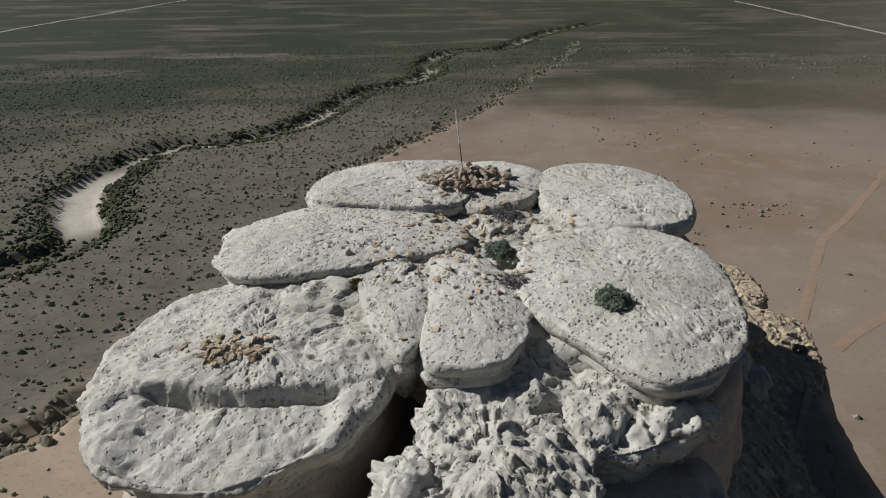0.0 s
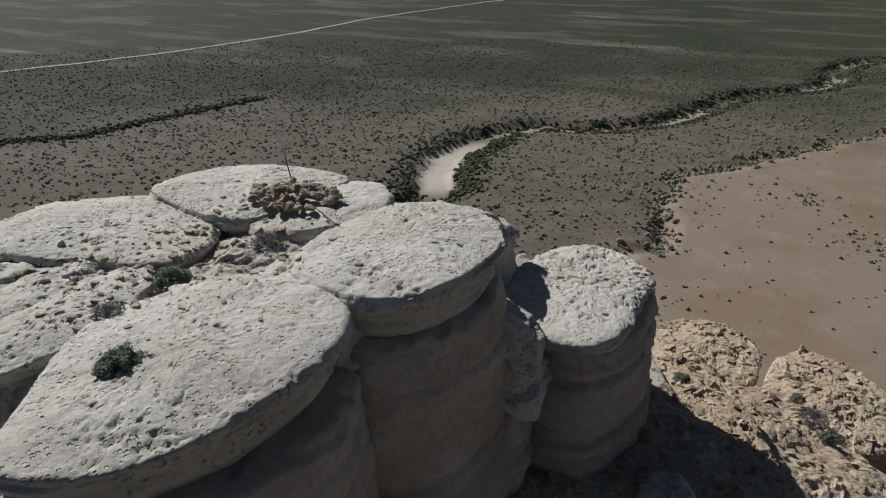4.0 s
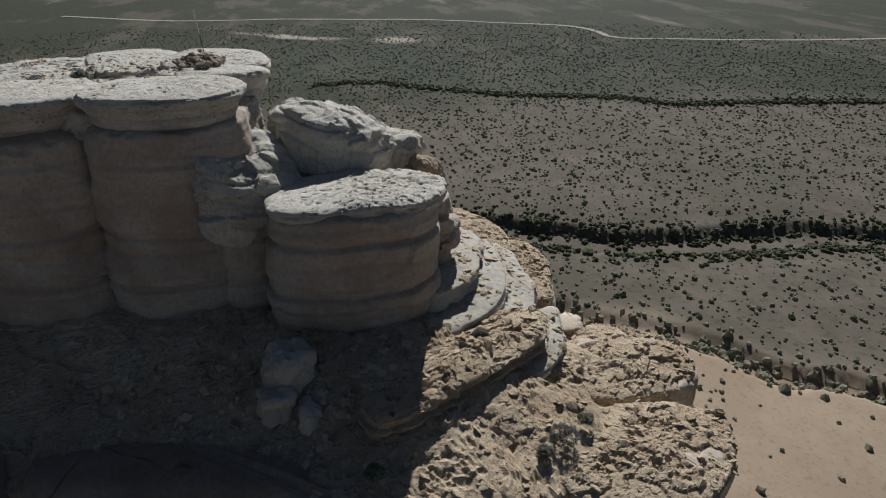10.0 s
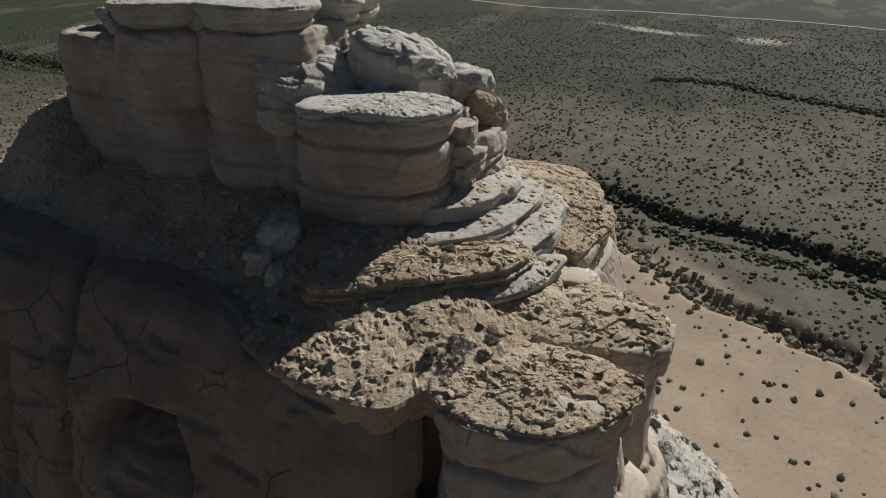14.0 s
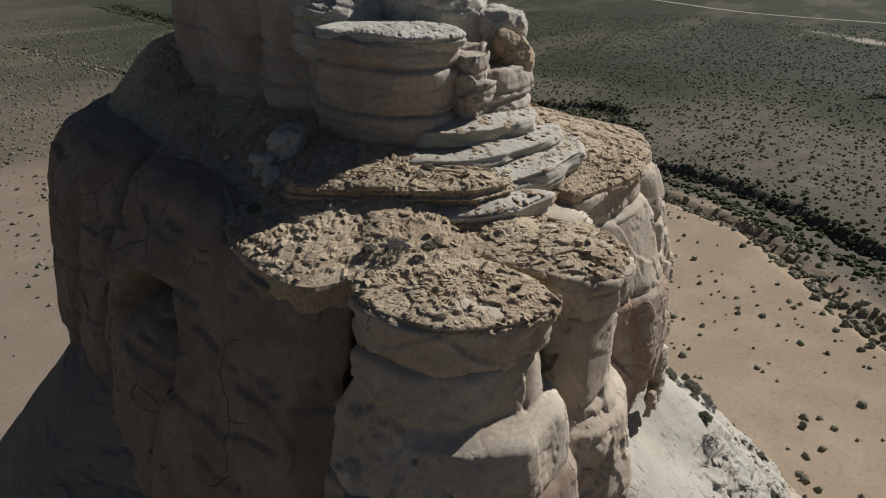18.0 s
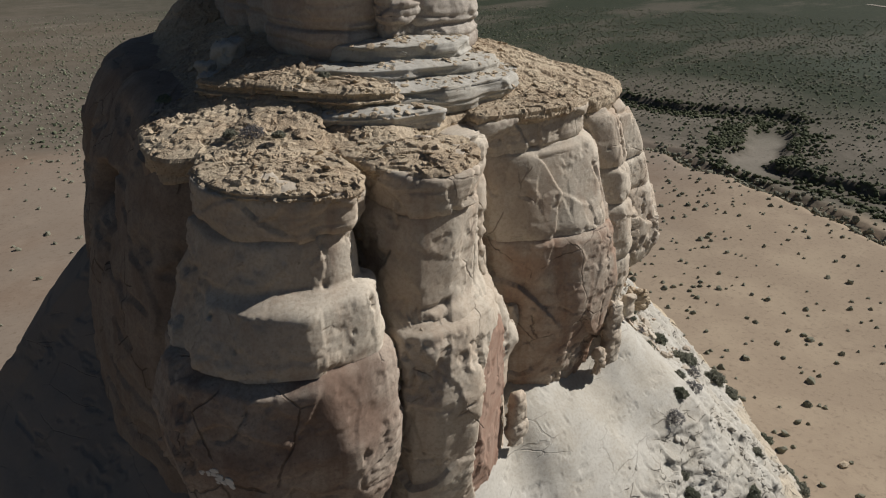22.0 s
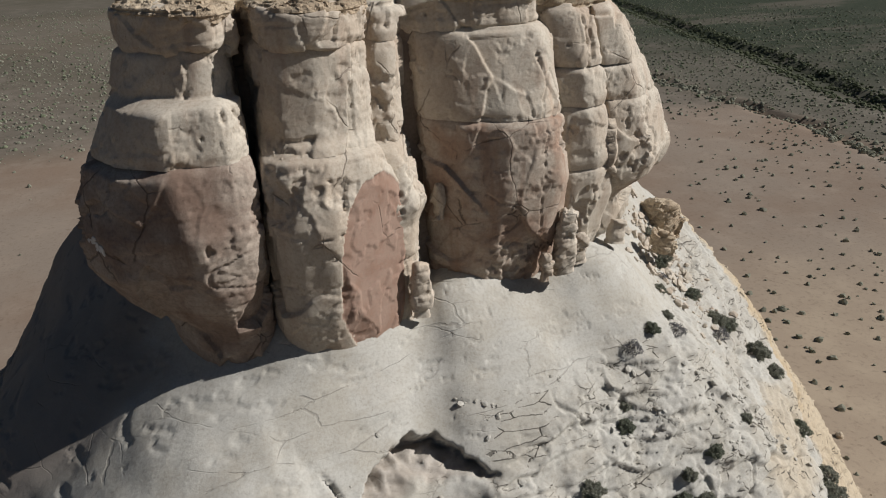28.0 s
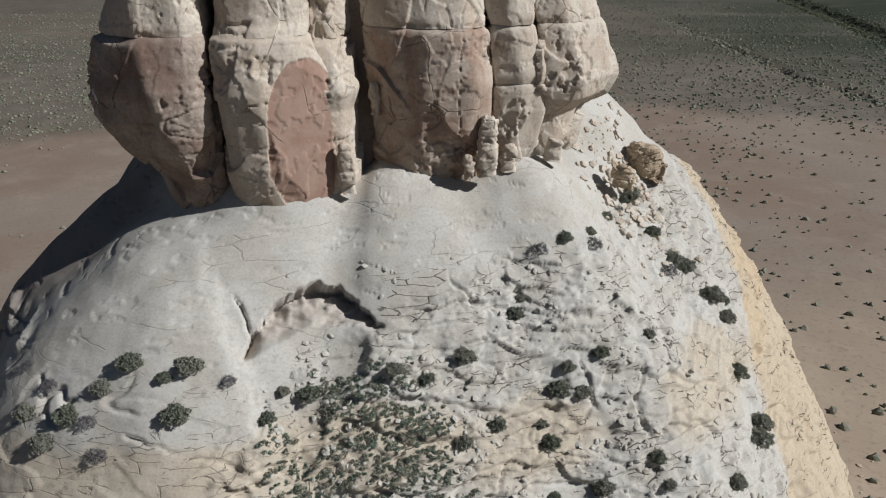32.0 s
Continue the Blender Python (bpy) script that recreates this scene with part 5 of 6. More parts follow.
# ---- slickrock slope ----
def slope_relief(p):
    """Smooth cross-bedded rock above; lower down it peels in sheets and breaks along joints."""
    west = ramp(-p[:, 0], -2, 9)
    line = 44.4 + 1.6 * perlin(p * np.array([0.12, 0.12, 0.0]) + 3) - 1.2 * ramp(p[:, 0], -4, 4) + 1.6 * west
    rough = ramp(line - p[:, 2], 0.0, 1.2)
    warp = 0.35 * np.stack([perlin(p * 0.4), perlin(p * 0.4 + 7), perlin(p * 0.4 + 13)], 1)
    out = 0.42 * fbm(p * 0.13 + 1, 3) + 0.06 * fbm(p * 0.5, 3)
    busy = ramp(fbm(p * 0.22 + 11, 3) + 0.12 + 0.35 * west - 0.35 * ramp(p[:, 0], 2, 6), 0.0, 0.2)
    bed = p[:, 2] * 1.25 + 1.8 * perlin(p * 0.22 + 70) + 0.5 * perlin(p * 0.9 + 30)
    part_bed = bed - np.floor(bed)
    big_bed = p[:, 2] * 0.5 + 1.3 * perlin(p * 0.2 + 90) + 0.3 * perlin(p * 0.8 + 31)
    big_bed = big_bed - np.floor(big_bed)
    out = out + rough * (0.014 * fbm(p * 2.1 + 4, 4) + 0.55 * chips(p * np.array([0.2, 0.2, 0.45]) + warp, 0.10, 0.12)
                         + busy * (0.16 * (1 - part_bed) * ramp(part_bed, 0.0, 0.06) + 0.22 * (1 - big_bed) * ramp(big_bed, 0.0, 0.03) + 0.7 * chips(p * np.array([0.9, 0.9, 2.4]) + 3 * warp, 0.16, 0.16))
                         + (0.25 + 0.75 * busy) * chips(p * np.array([1.9, 1.9, 3.6]) + 3 * warp, 0.06, 0.06))
    out = out + rough * (joints(p, (0.2, 0.2, 0.12), 0.22, 0.016, 0.16) + joints(p + 140, (0.16, 0.16, 0.6), 0.12, 0.03, 0.16))
    lines = np.sin(p[:, 2] * 7 + 2.5 * p[:, 0] * 0.12 + 2 * perlin(p * 0.3))
    lip = fbm(p * np.array([0.5, 0.5, 2.2]) + 60, 4, 0.6)
    return out + (1 - rough) * (0.010 * lines + 0.03 * np.sin(p[:, 2] * 2.1 + 3 * perlin(p * 0.21)) - 0.05 * ramp(lip, 0.26, 0.30)) - hollows(p)


def near_line(p, corners):
    """Distance of points to a broken line in space."""
    best = np.full(len(p), 99.0)
    for a, c in zip(corners[:-1], corners[1:]):
        a, c = np.array(a), np.array(c)
        t = np.clip(((p - a) @ (c - a)) / ((c - a) @ (c - a)), 0, 1)
        best = np.minimum(best, np.linalg.norm(p - a - t[:, None] * (c - a), axis=1))
    return best


def cave_in(p):
    """How deep the long ragged cave in the slope is at a place, 0 to 1."""
    rag = fbm(p * 0.9, 4, 0.6)
    x = p[:, 0] + 0.3 * rag
    roof = np.interp(x, [-2.4, -1.9, -0.6, 0.4, 1.7, 2.7, 3.3], [43.6, 43.9, 44.6, 45.0, 44.85, 44.3, 43.2]) + 0.22 * fbm(p * np.array([1.3, 1.3, 0.2]) + 20, 3, 0.6)
    floor = np.interp(x, [-2.2, 1.0, 3.3], [43.6, 43.65, 43.1]) + 0.25 * rag
    tall = np.maximum(roof - floor, 0.02)
    into = (p[:, 2] - floor) / tall
    cave = (p[:, 1] > 5) * ramp(x, -2.5, -1.8) * (1 - ramp(x, 3.2, 3.45)) * np.clip(into, 0, 1) ** 0.8 * (1 - ramp(p[:, 2] - roof, -0.02, 0.05)) * (0.75 + 0.6 * fbm(p * 1.4 + 5, 3))
    return cave


def hollows(p):
    """The cave and the crack that leads up from it."""
    cave = cave_in(p)
    rag = 0.35 * fbm(p * 0.9, 4, 0.6)
    crack = near_line(p + 0.10 * fbm(p * 1.5, 3)[:, None], [(5.9, 7.9, 47.6), (5.2, 8.8, 46.7), (4.14, 9.87, 45.5), (3.31, 10.8, 44.4), (2.9, 11.6, 43.3), (2.9, 13.2, 41.4)])
    swell = 0.28 * ramp(p[:, 0] - 3.6 - 0.5 * (p[:, 2] - 44.4) + rag, 0.0, 1.2) * (1 - ramp(p[:, 0], 6, 10)) * (p[:, 1] > 5) * (1 - ramp(p[:, 2], 45.0, 47.2))
    return 1.4 * cave + 0.30 * (1 - ramp(crack, 0.02, 0.10)) - swell


SLOPE_PROFILE = [(49.8, 7.0), (49.2, 9.5), (48.2, 11.3), (46.6, 12.9), (44.8, 14.8), (42.6, 17.0), (39.6, 19.8), (36.0, 22.6), (31.0, 25.4), (24.0, 28.4), (15.0, 31.5), (5.0, 35.5), (-4.0, 39.5)]
bearing = np.r_[np.linspace(-25, 200, 820), np.linspace(201.5, 333.5, 90)]
drop = np.r_[np.linspace(49.8, 33, 280), np.linspace(32.6, -4, 70)]
th = np.radians(bearing)[None]
reach = np.interp(-drop, [-z for z, r in SLOPE_PROFILE], [r for z, r in SLOPE_PROFILE])[:, None]
west = np.maximum(-np.cos(th), 0) ** 2 * (np.sin(th) > -0.5)
lobe = 1 + 0.05 * west + 0.035 * np.sin(3 * th + 0.4) * ramp(49 - drop, 2, 8)[:, None]
lobe = lobe + 0.11 * np.exp(-((np.degrees(th) - 51) / 25) ** 2) * ramp(46.8 - drop, 0, 5)[:, None] * ramp(drop, 2, 20)[:, None]
lobe = lobe - 0.07 * np.exp(-((np.degrees(th) - 150) / 35) ** 2) * ramp(45 - drop, 0, 9)[:, None]
TURNS = [-25, -10, 0, 10, 20, 32, 48, 60, 70, 79, 87, 96, 110, 125, 145, 160, 175, 190, 210, 230, 250, 290, 334]
lobe = lobe + np.interp(np.degrees(th), TURNS, [-0.004, -0.03, -0.031, -0.004, 0.015, 0, 0.01, 0, 0, -0.008, -0.018, -0.03, -0.016, 0.03, 0.054, 0.08, 0.07, 0.075, 0.038, 0.015, 0, 0, -0.018]) * ramp(47 - drop, 0, 6)[:, None]
sx = -3 + reach * lobe * np.cos(th)
sy = -4.2 + reach * lobe * np.sin(th) * 0.985
lift = np.interp(bearing, TURNS, [3.1, 1.35, 0.3, 0.3, 0.5, -0.1, 0.9, 0.7, -0.12, -1.5, -0.45, -0.5, -0.7, 0.8, -0.6, 0.2, 2.5, 4.3, 2.6, 1.6, 0.8, 5.0, 4.85])
lift = np.convolve(np.r_[lift[-30:], lift, lift[:30]], np.ones(31) / 31, "same")[30:-30]
sz = drop[:, None] + 0.10 * (sx + 3) * ramp(drop, 10, 45)[:, None] + lift[None] * ramp(drop, 20, 42)[:, None]
sv = np.stack([sx, sy, sz], 2)[::-1]
sn = grid_normals(sv, True)
flat = sv.reshape(-1, 3)
sv2 = flat + sn.reshape(-1, 3) * slope_relief(flat)[:, None]
slope_mesh = mesh_of("slickrock_slope", sv2, ring_faces(len(drop), len(bearing)))
blotch = fbm(sv2 * 0.16, 3)
zone(slope_mesh, "broken", ramp(44.6 - 1.2 * ramp(sv2[:, 0], -4, 4) + 1.2 * ramp(-sv2[:, 0], -2, 9) + 1.5 * blotch - sv2[:, 2], 0, 1.0) * (0.5 + 0.5 * ramp(-sv2[:, 0], -4, 6)))
zone(slope_mesh, "scar", 0.25 * ramp(cave_in(flat), 0.05, 0.25))
# east side darkened in its colour to stand for shade
zone(slope_mesh, "shade_tone", 0.85 * ramp(sv2[:, 0] - 0.6 * sv2[:, 1] + 3 * blotch, 4.5, 8.0) * ramp(7.5 - sv2[:, 1], 0, 3))
zone(slope_mesh, "ochre", ramp(-sv2[:, 0] + 2.5 * blotch, 21.2, 22.0) * 0.8 + 0.5 * ramp(41.2 - sv2[:, 2] + 1.5 * blotch, 0, 0.8) * ramp(sv2[:, 2] + blotch, 37.5, 39.0) * ramp(blotch, -0.3, 0.1))
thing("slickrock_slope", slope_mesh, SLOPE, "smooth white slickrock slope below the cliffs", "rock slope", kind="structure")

for outline, z0, z1, label in (([(-16.5, -2.3), (-16.3, -1.2), (-17.0, -0.5), (-18.2, -0.9), (-18.0, -2.2)], 45.9, 47.6, "tan boulder lying on rubble below the end column"),
                               ([(-14.4, 1.6), (-14.5, 2.3), (-15.2, 2.5), (-15.3, 1.7)], 46.6, 47.5, "smaller boulder below the end column")):
    block("fallen_block", outline, [(0.9, z0 - 0.4), (1.0, z0 + 0.4), (0.95, z1 - 0.4), (0.7, z1 - 0.1), (0.3, z1), (0.012, z1 + 0.02)], bright_relief, CRUST, 0.06, None, label, "rock", "fallen blocks", tilt=(0.3, 0.2))


# slabs that lean on the feet of the columns
for x, y, z, wide, high, lean, label in ((-7.15, 5.75, 48.7, 0.75, 2.5, -0.22, "tall curved rock slab leaning on a column foot"), (-6.3, 5.85, 48.5, 0.5, 1.0, 0.1, "short rock slab leaning on a column foot"),
                                         (-2.2, 4.75, 51.4, 0.4, 1.2, 0.05, "thin pale rock flake standing by a column"), (-0.9, 6.45, 48.3, 0.7, 2.0, 0.1, "broken pale rock flake beside the scar"),
                                         (-8.3, 5.0, 48.6, 0.6, 1.1, -0.1, "rock slab leaning below the slim column"), (-10.6, 4.2, 48.8, 0.7, 0.8, 0.15, "angular block in the hollow foot")):
    outline = [(x - wide / 2, y - 0.22), (x + wide / 2, y - 0.2), (x + 0.45 * wide, y + 0.18), (x - 0.4 * wide, y + 0.2)]
    block("leaning_slab", outline, [(1.0, z - 0.3), (1.05, z + 0.2 * high), (1.0, z + 0.6 * high), (0.75, z + 0.93 * high), (0.3, z + high), (0.012, z + 1.01 * high)],
          lambda p, n: 0.8 * bright_relief(p, n) + n[:, 0] * 0, CLIFF, 0.05, None, label, "rock slab", "leaning slabs", tilt=(lean, 0.2))


from mathutils.bvhtree import BVHTree


# ---- plants ----
def leaf_cloud(rng, count, size, leaf, squash=0.8):
    """Leaves as small lozenges over an uneven dome that stands on z = 0; returns verts and faces."""
    d = rng.normal(size=(count, 3))
    d[:, 2] = np.abs(d[:, 2]) * 0.9
    d /= np.linalg.norm(d, axis=1, keepdims=True)
    lump = 0.75 + 0.5 * perlin(d * 2.2 + rng.random(3) * 50)
    c = d * (lump * rng.uniform(0.55, 1.0, count) ** 0.5)[:, None] * size * np.array([1, 1, squash])
    a = rng.normal(size=(count, 3))
    a /= np.linalg.norm(a, axis=1, keepdims=True)
    b = np.cross(a, rng.normal(size=(count, 3)))
    b /= np.linalg.norm(b, axis=1, keepdims=True)
    s = leaf * rng.uniform(0.6, 1.4, count)[:, None]
    v = np.stack([c - a * s, c - b * s * 0.45, c + a * s, c + b * s * 0.45], 1).reshape(-1, 3)
    return v, np.arange(4 * count).reshape(-1, 4)


def twigs(rng, count, size):
    v, f = [], []
    for k in range(count):
        ang, lean = rng.uniform(0, 2 * math.pi), rng.uniform(0.2, 1.0)
        tip = np.array([math.cos(ang) * lean, math.sin(ang) * lean, rng.uniform(0.5, 0.95)]) * size * 0.8
        side = np.array([-math.sin(ang), math.cos(ang), 0]) * 0.012
        up = np.array([0, 0, 0.012])
        n = len(v)
        v += [-side, side, up, tip]
        f += [(n, n + 1, n + 3), (n + 1, n + 2, n + 3), (n + 2, n, n + 3)]
    return np.array(v), np.array(f)


WOOD = road_material("grey_twigs", (0.16, 0.135, 0.11), (0.10, 0.085, 0.07))
prng = np.random.default_rng(21)
BUSHES = {}
for tone, mat, words in (("sage", BUSH_SAGE, "grey-green desert shrub on pale rock"), ("green", BUSH_GREEN, "dark green desert shrub on pale rock"), ("teal", TEAL, "rounded blue-green bush on the summit"),
                         ("dusky", NAVY, "dusky half-bare twiggy shrub"), ("olive", OLIVE, "low olive cushion plant in a crack")):
    for k in range(3):
        base = empty("bush", words, "bush", "desert shrubs", place=(0, 0, -60))
        sparse = tone == "dusky"
        v, f = leaf_cloud(prng, 1300 if sparse else 2800, 0.52, 0.026 if sparse else 0.036, 0.55 if tone == "olive" else 0.85)
        thing("foliage", mesh_of("foliage", v, f, False), mat, parent=base)
        v, f = twigs(prng, 26, 0.5)
        thing("stems", mesh_of("stems", v, f, False), WOOD, parent=base)
        BUSHES[tone, k] = base


def plant(tone, place, wide, k=0):
    """A bush of that width, rooted at the place."""
    s = wide
    m = Matrix.Translation(Vector(place)) @ Matrix.Rotation(place[0] * 7 + place[1] * 3, 4, "Z") @ Matrix.Diagonal((s, s, s, 1))
    made = copy_thing(BUSHES[tone, k % 3], Matrix())
    made.matrix_basis = m
    return made


def lumps(rng, places, sizes, squash, sides=5):
    """Many small shrubs in one mesh: each a jagged low dome of ten faces."""
    around = np.arange(sides) * 2 * math.pi / sides
    iv = np.vstack([np.column_stack([np.cos(around), np.sin(around), 0 * around - 0.2]), np.column_stack([0.7 * np.cos(around + 0.6), 0.7 * np.sin(around + 0.6), 0 * around + 0.75]), [[0, 0, 1.0]]])
    ahead = (np.arange(sides) + 1) % sides
    low = np.arange(sides)
    fi = np.vstack([np.column_stack([low, ahead, low + sides]), np.column_stack([ahead, ahead + sides, low + sides]), np.column_stack([low + sides, ahead + sides, 0 * low + 2 * sides])])
    n = len(places)
    n = len(places)
    jag = rng.uniform(0.6, 1.25, (n, len(iv), 1))
    spin = rng.uniform(0, 2 * math.pi, n)
    c, s = np.cos(spin)[:, None], np.sin(spin)[:, None]
    x, y, z = iv[None, :, 0], iv[None, :, 1], iv[None, :, 2]
    r = np.stack([x * c - y * s, x * s + y * c, np.broadcast_to(z, (n, len(iv))) * squash + 0.25], 2) * jag
    v = places[:, None] + r * sizes[:, None, None]
    return v.reshape(-1, 3), (fi[None] + (np.arange(n) * len(iv))[:, None, None]).reshape(-1, 3)


def scrub(name, x, y, sizes, mat, label, squash=0.75):
    z = ground_height(x, y)[0]
    v, f = lumps(prng, np.stack([x, y, z], 1), sizes, squash)
    return thing(name, mesh_of(name, v, f, False), mat, label, "shrubs", kind="stuff")


def scatter(count, r0, r1, a0=-20, a1=380):
    r = np.sqrt(prng.uniform(r0**2, r1**2, count))
    a = np.radians(prng.uniform(a0, a1, count))
    return AXIS[0] + r * np.cos(a), AXIS[1] + r * np.sin(a)


x, y = scatter(230000, 45, 560, 20, 330)
dr, dg, sg = (lambda h: h[1:])(ground_height(x, y))
w = shrubland(x, y, dg, sg)
tuft = fbm(np.stack([x / 26.0, y / 26.0, 0 * x + 1], 1), 3)
keep = (prng.random(len(x)) < w * (0.72 + 0.6 * tuft) * (1 - 0.8 * ramp(np.hypot(x, y), 330, 620))) & (dr > 6)
pick = prng.random(keep.sum())
x, y = x[keep], y[keep]
big = 0.2 + 0.5 * prng.random(len(x)) ** 2
scrub("sagebrush", x[pick < 0.72], y[pick < 0.72], big[pick < 0.72], SAGE, "grey-green sagebrush scattered over the plain")
scrub("greasewood", x[pick >= 0.72], y[pick >= 0.72], 1.25 * big[pick >= 0.72], GREEN, "darker green brush among the sagebrush")
x, y = scatter(26000, 36, 330)
dr, dg, sg = (lambda h: h[1:])(ground_height(x, y))
w = 1 - shrubland(x, y, dg, sg)
tuft = fbm(np.stack([x / 30.0, y / 30.0, 0 * x + 8], 1), 3)
keep = (prng.random(len(x)) < w * (0.035 + 0.85 * ramp(-x, -10, 40) * ramp(tuft, -0.5, 0.2) + 0.55 * ramp(tuft, 0.24, 0.45))) & (dg > 3)
x, y = x[keep], y[keep]
for cx, cy, rx, ry, many in ((25, 180, 15, 17, 190), (2, 208, 9, 9, 40), (58, 150, 12, 8, 40), (64, 190, 10, 8, 36), (90, 170, 14, 9, 40), (-34, 120, 12, 14, 70)):
    x = np.r_[x, cx + rx * prng.normal(size=many) * 0.6]
    y = np.r_[y, cy + ry * prng.normal(size=many) * 0.6]
scrub("sparse_scrub", x, y, 0.27 + 0.5 * prng.random(len(x)) ** 2, SAGE, "sparse dark shrubs on bare reddish soil")
# thickets along the river and the gully
k = prng.integers(0, len(river_line), 20000)
side = np.where(prng.random(20000) < 0.65, 1, -1)
run = np.gradient(river_line, axis=0)
run /= np.linalg.norm(run, axis=1, keepdims=True)
off = side * (3.8 + 7.5 * prng.random(20000) ** 2.0)
bar_x, bar_y = river_line[k, 0], river_line[k, 1]
on_bar = (((bar_x + 112) / 24) ** 2 + ((bar_y - 196) / 38) ** 2 < 1) | (((bar_x + 201) / 28) ** 2 + ((bar_y + 76) / 18) ** 2 < 1)
off = off + np.where(on_bar, 5.0 * side, 0.0)
q = river_line[k] + np.stack([-run[k, 1], run[k, 0]], 1) * off[:, None] + prng.normal(size=(20000, 2)) * 1.5
scrub("river_thicket", q[:, 0], q[:, 1], 0.4 + 0.6 * prng.random(20000), THICKET, "dense green thicket along the river bank", 0.65)
belt_edge = open_curve(belt_line[1:], 2.0)
k = prng.integers(0, len(belt_edge), 1600)
q = belt_edge[k][:, :2] + prng.normal(size=(1600, 2)) * np.array([2.2, 2.2])
scrub("belt_thicket", q[:, 0], q[:, 1], 0.5 + 0.8 * prng.random(1600), THICKET, "dark thicket along the edge of the wet belt", 0.7)
k = prng.integers(0, len(gully_line), 3500)
q = gully_line[k] + prng.normal(size=(3500, 2)) * 2.2
scrub("gully_brush", q[:, 0], q[:, 1], 0.35 + 0.7 * prng.random(3500), SAGE, "grey brush along the dry gully", 0.8)
# summit
plant("teal", (-2.38, -11.72, 66.55), 0.72, 0)
plant("teal", (-3.79, -9.72, 66.5), 0.7, 1)
plant("dusky", (-3.72, -10.9, 66.5), 0.62, 0)
plant("dusky", (-3.5, -7.93, 66.5), 0.68, 1)
plant("olive", (-3.75, -8.5, 66.35), 0.5, 0)
plant("olive", (-6.15, -10.55, 66.35), 0.55, 1)
plant("dusky", (-3.4, -12.2, 65.9), 0.4, 2)
# ledge
plant("dusky", (5.65, 1.9, 59.65), 0.95, 0)
plant("sage", (6.0, 1.3, 59.6), 0.5, 1)
plant("sage", (5.2, 2.6, 59.7), 0.5, 2)
plant("sage", (2.4, 0.6, 60.6), 0.55, 0)
plant("teal", (6.3, -2.6, 59.9), 0.6, 2)

# the slope: bushes by their place in plan, rooted on the rock
slope_tree = BVHTree.FromPolygons(sv2[:, :3].tolist(), ring_faces(len(drop), len(bearing)).tolist())


def root(x, y):
    hit = slope_tree.ray_cast(Vector((x, y, 70)), Vector((0, 0, -1)))[0]
    return hit if hit is not None else Vector((x, y, 0))


def hillside(tones, places, wide):
    for k, (x, y) in enumerate(places):
        q = root(x, y)
        plant(tones[k % len(tones)], (q.x, q.y, q.z - 0.05), wide * (0.7 + 0.6 * ((k * 37) % 10) / 10), k)


hillside(("dusky", "green", "sage"), [(12.4, 10.8), (7.6, 12.3), (8.7, 12.7), (3.8, 12.9), (5.7, 13.9), (11.9, 12.6), (9.1, 13.6), (10.0, 13.1), (10.9, 13.7), (11.0, 12.1), (6.2, 12.9), (5.3, 12.6), (8.6, 14.5), (2.4, 13.4)], 1.2)
hillside(("sage", "green"), [(1.8, 12.6), (0.8, 12.6), (-2.7, 12.3), (-4.0, 12.2), (-5.6, 11.6), (-6.9, 13.0), (-10.1, 11.5), (-9.6, 11.9), (-10.6, 12.0), (-11.6, 11.0), (-8.8, 12.8), (-9.1, 13.3), (-5.4, 13.7), (-9.1, 14.5), (-11.3, 14.2), (-13.8, 13.4), (-14.2, 14.1)], 1.05)
hillside(("sage", "dusky", "green"), [(-8.3, 9.3), (-9.3, 8.0), (-10.6, 7.4), (-12.0, 6.5), (-12.0, 7.2), (-8.0, 9.9), (-14.1, 9.9), (-16.9, 4.7), (-17.8, 3.9), (-13.6, 3.8), (-14.6, 2.6), (-15.2, 1.4)], 1.0)
gully = open_curve([(-15.0, 0.5), (-17.5, 3.0), (-19.5, 6.0), (-20.0, 9.0), (-19.0, 12.0), (-17.5, 14.5)], 0.55)
for k, (x, y) in enumerate(gully):
    if k % 2 == 0:
        q = root(x + 0.9 * prng.normal(), y + 0.6 * prng.normal())
        plant(("sage", "green", "sage")[k % 3], (q.x, q.y, q.z - 0.05), 0.8 + 0.8 * prng.random(), k)
spots = np.column_stack([prng.uniform(-7.5, 3.0, 3000), prng.uniform(11.6, 18.0, 3000)])
edge = fbm(np.column_stack([spots * 0.45, np.zeros(3000)]), 3) + 0.35 * prng.random(3000)
inside = ((spots[:, 0] + 2.0) / 4.6) ** 2 + ((spots[:, 1] - 15.6) / 3.6) ** 2 + 1.3 * edge < 1
rooted = np.array([root(x, y)[:] for x, y in spots[inside]])
for name, share, mat, label in (("hillside_scrub", rooted[::2], SAGE, "patch of low grey scrub on the rocky hillside"), ("hillside_brush", rooted[1::2], TEAL, "grey-green leafy brush on the rocky hillside")):
    cloud_v, cloud_f, n = [], [], 0
    for q in share:
        v, f = leaf_cloud(prng, 45, 0.08 + 0.16 * prng.random() ** 2, 0.045)
        cloud_v.append(v + q)
        cloud_f.append(f + n)
        n += len(v)
    thing(name, mesh_of(name, np.vstack(cloud_v), np.vstack(cloud_f), False), mat, label, "shrubs", kind="stuff")


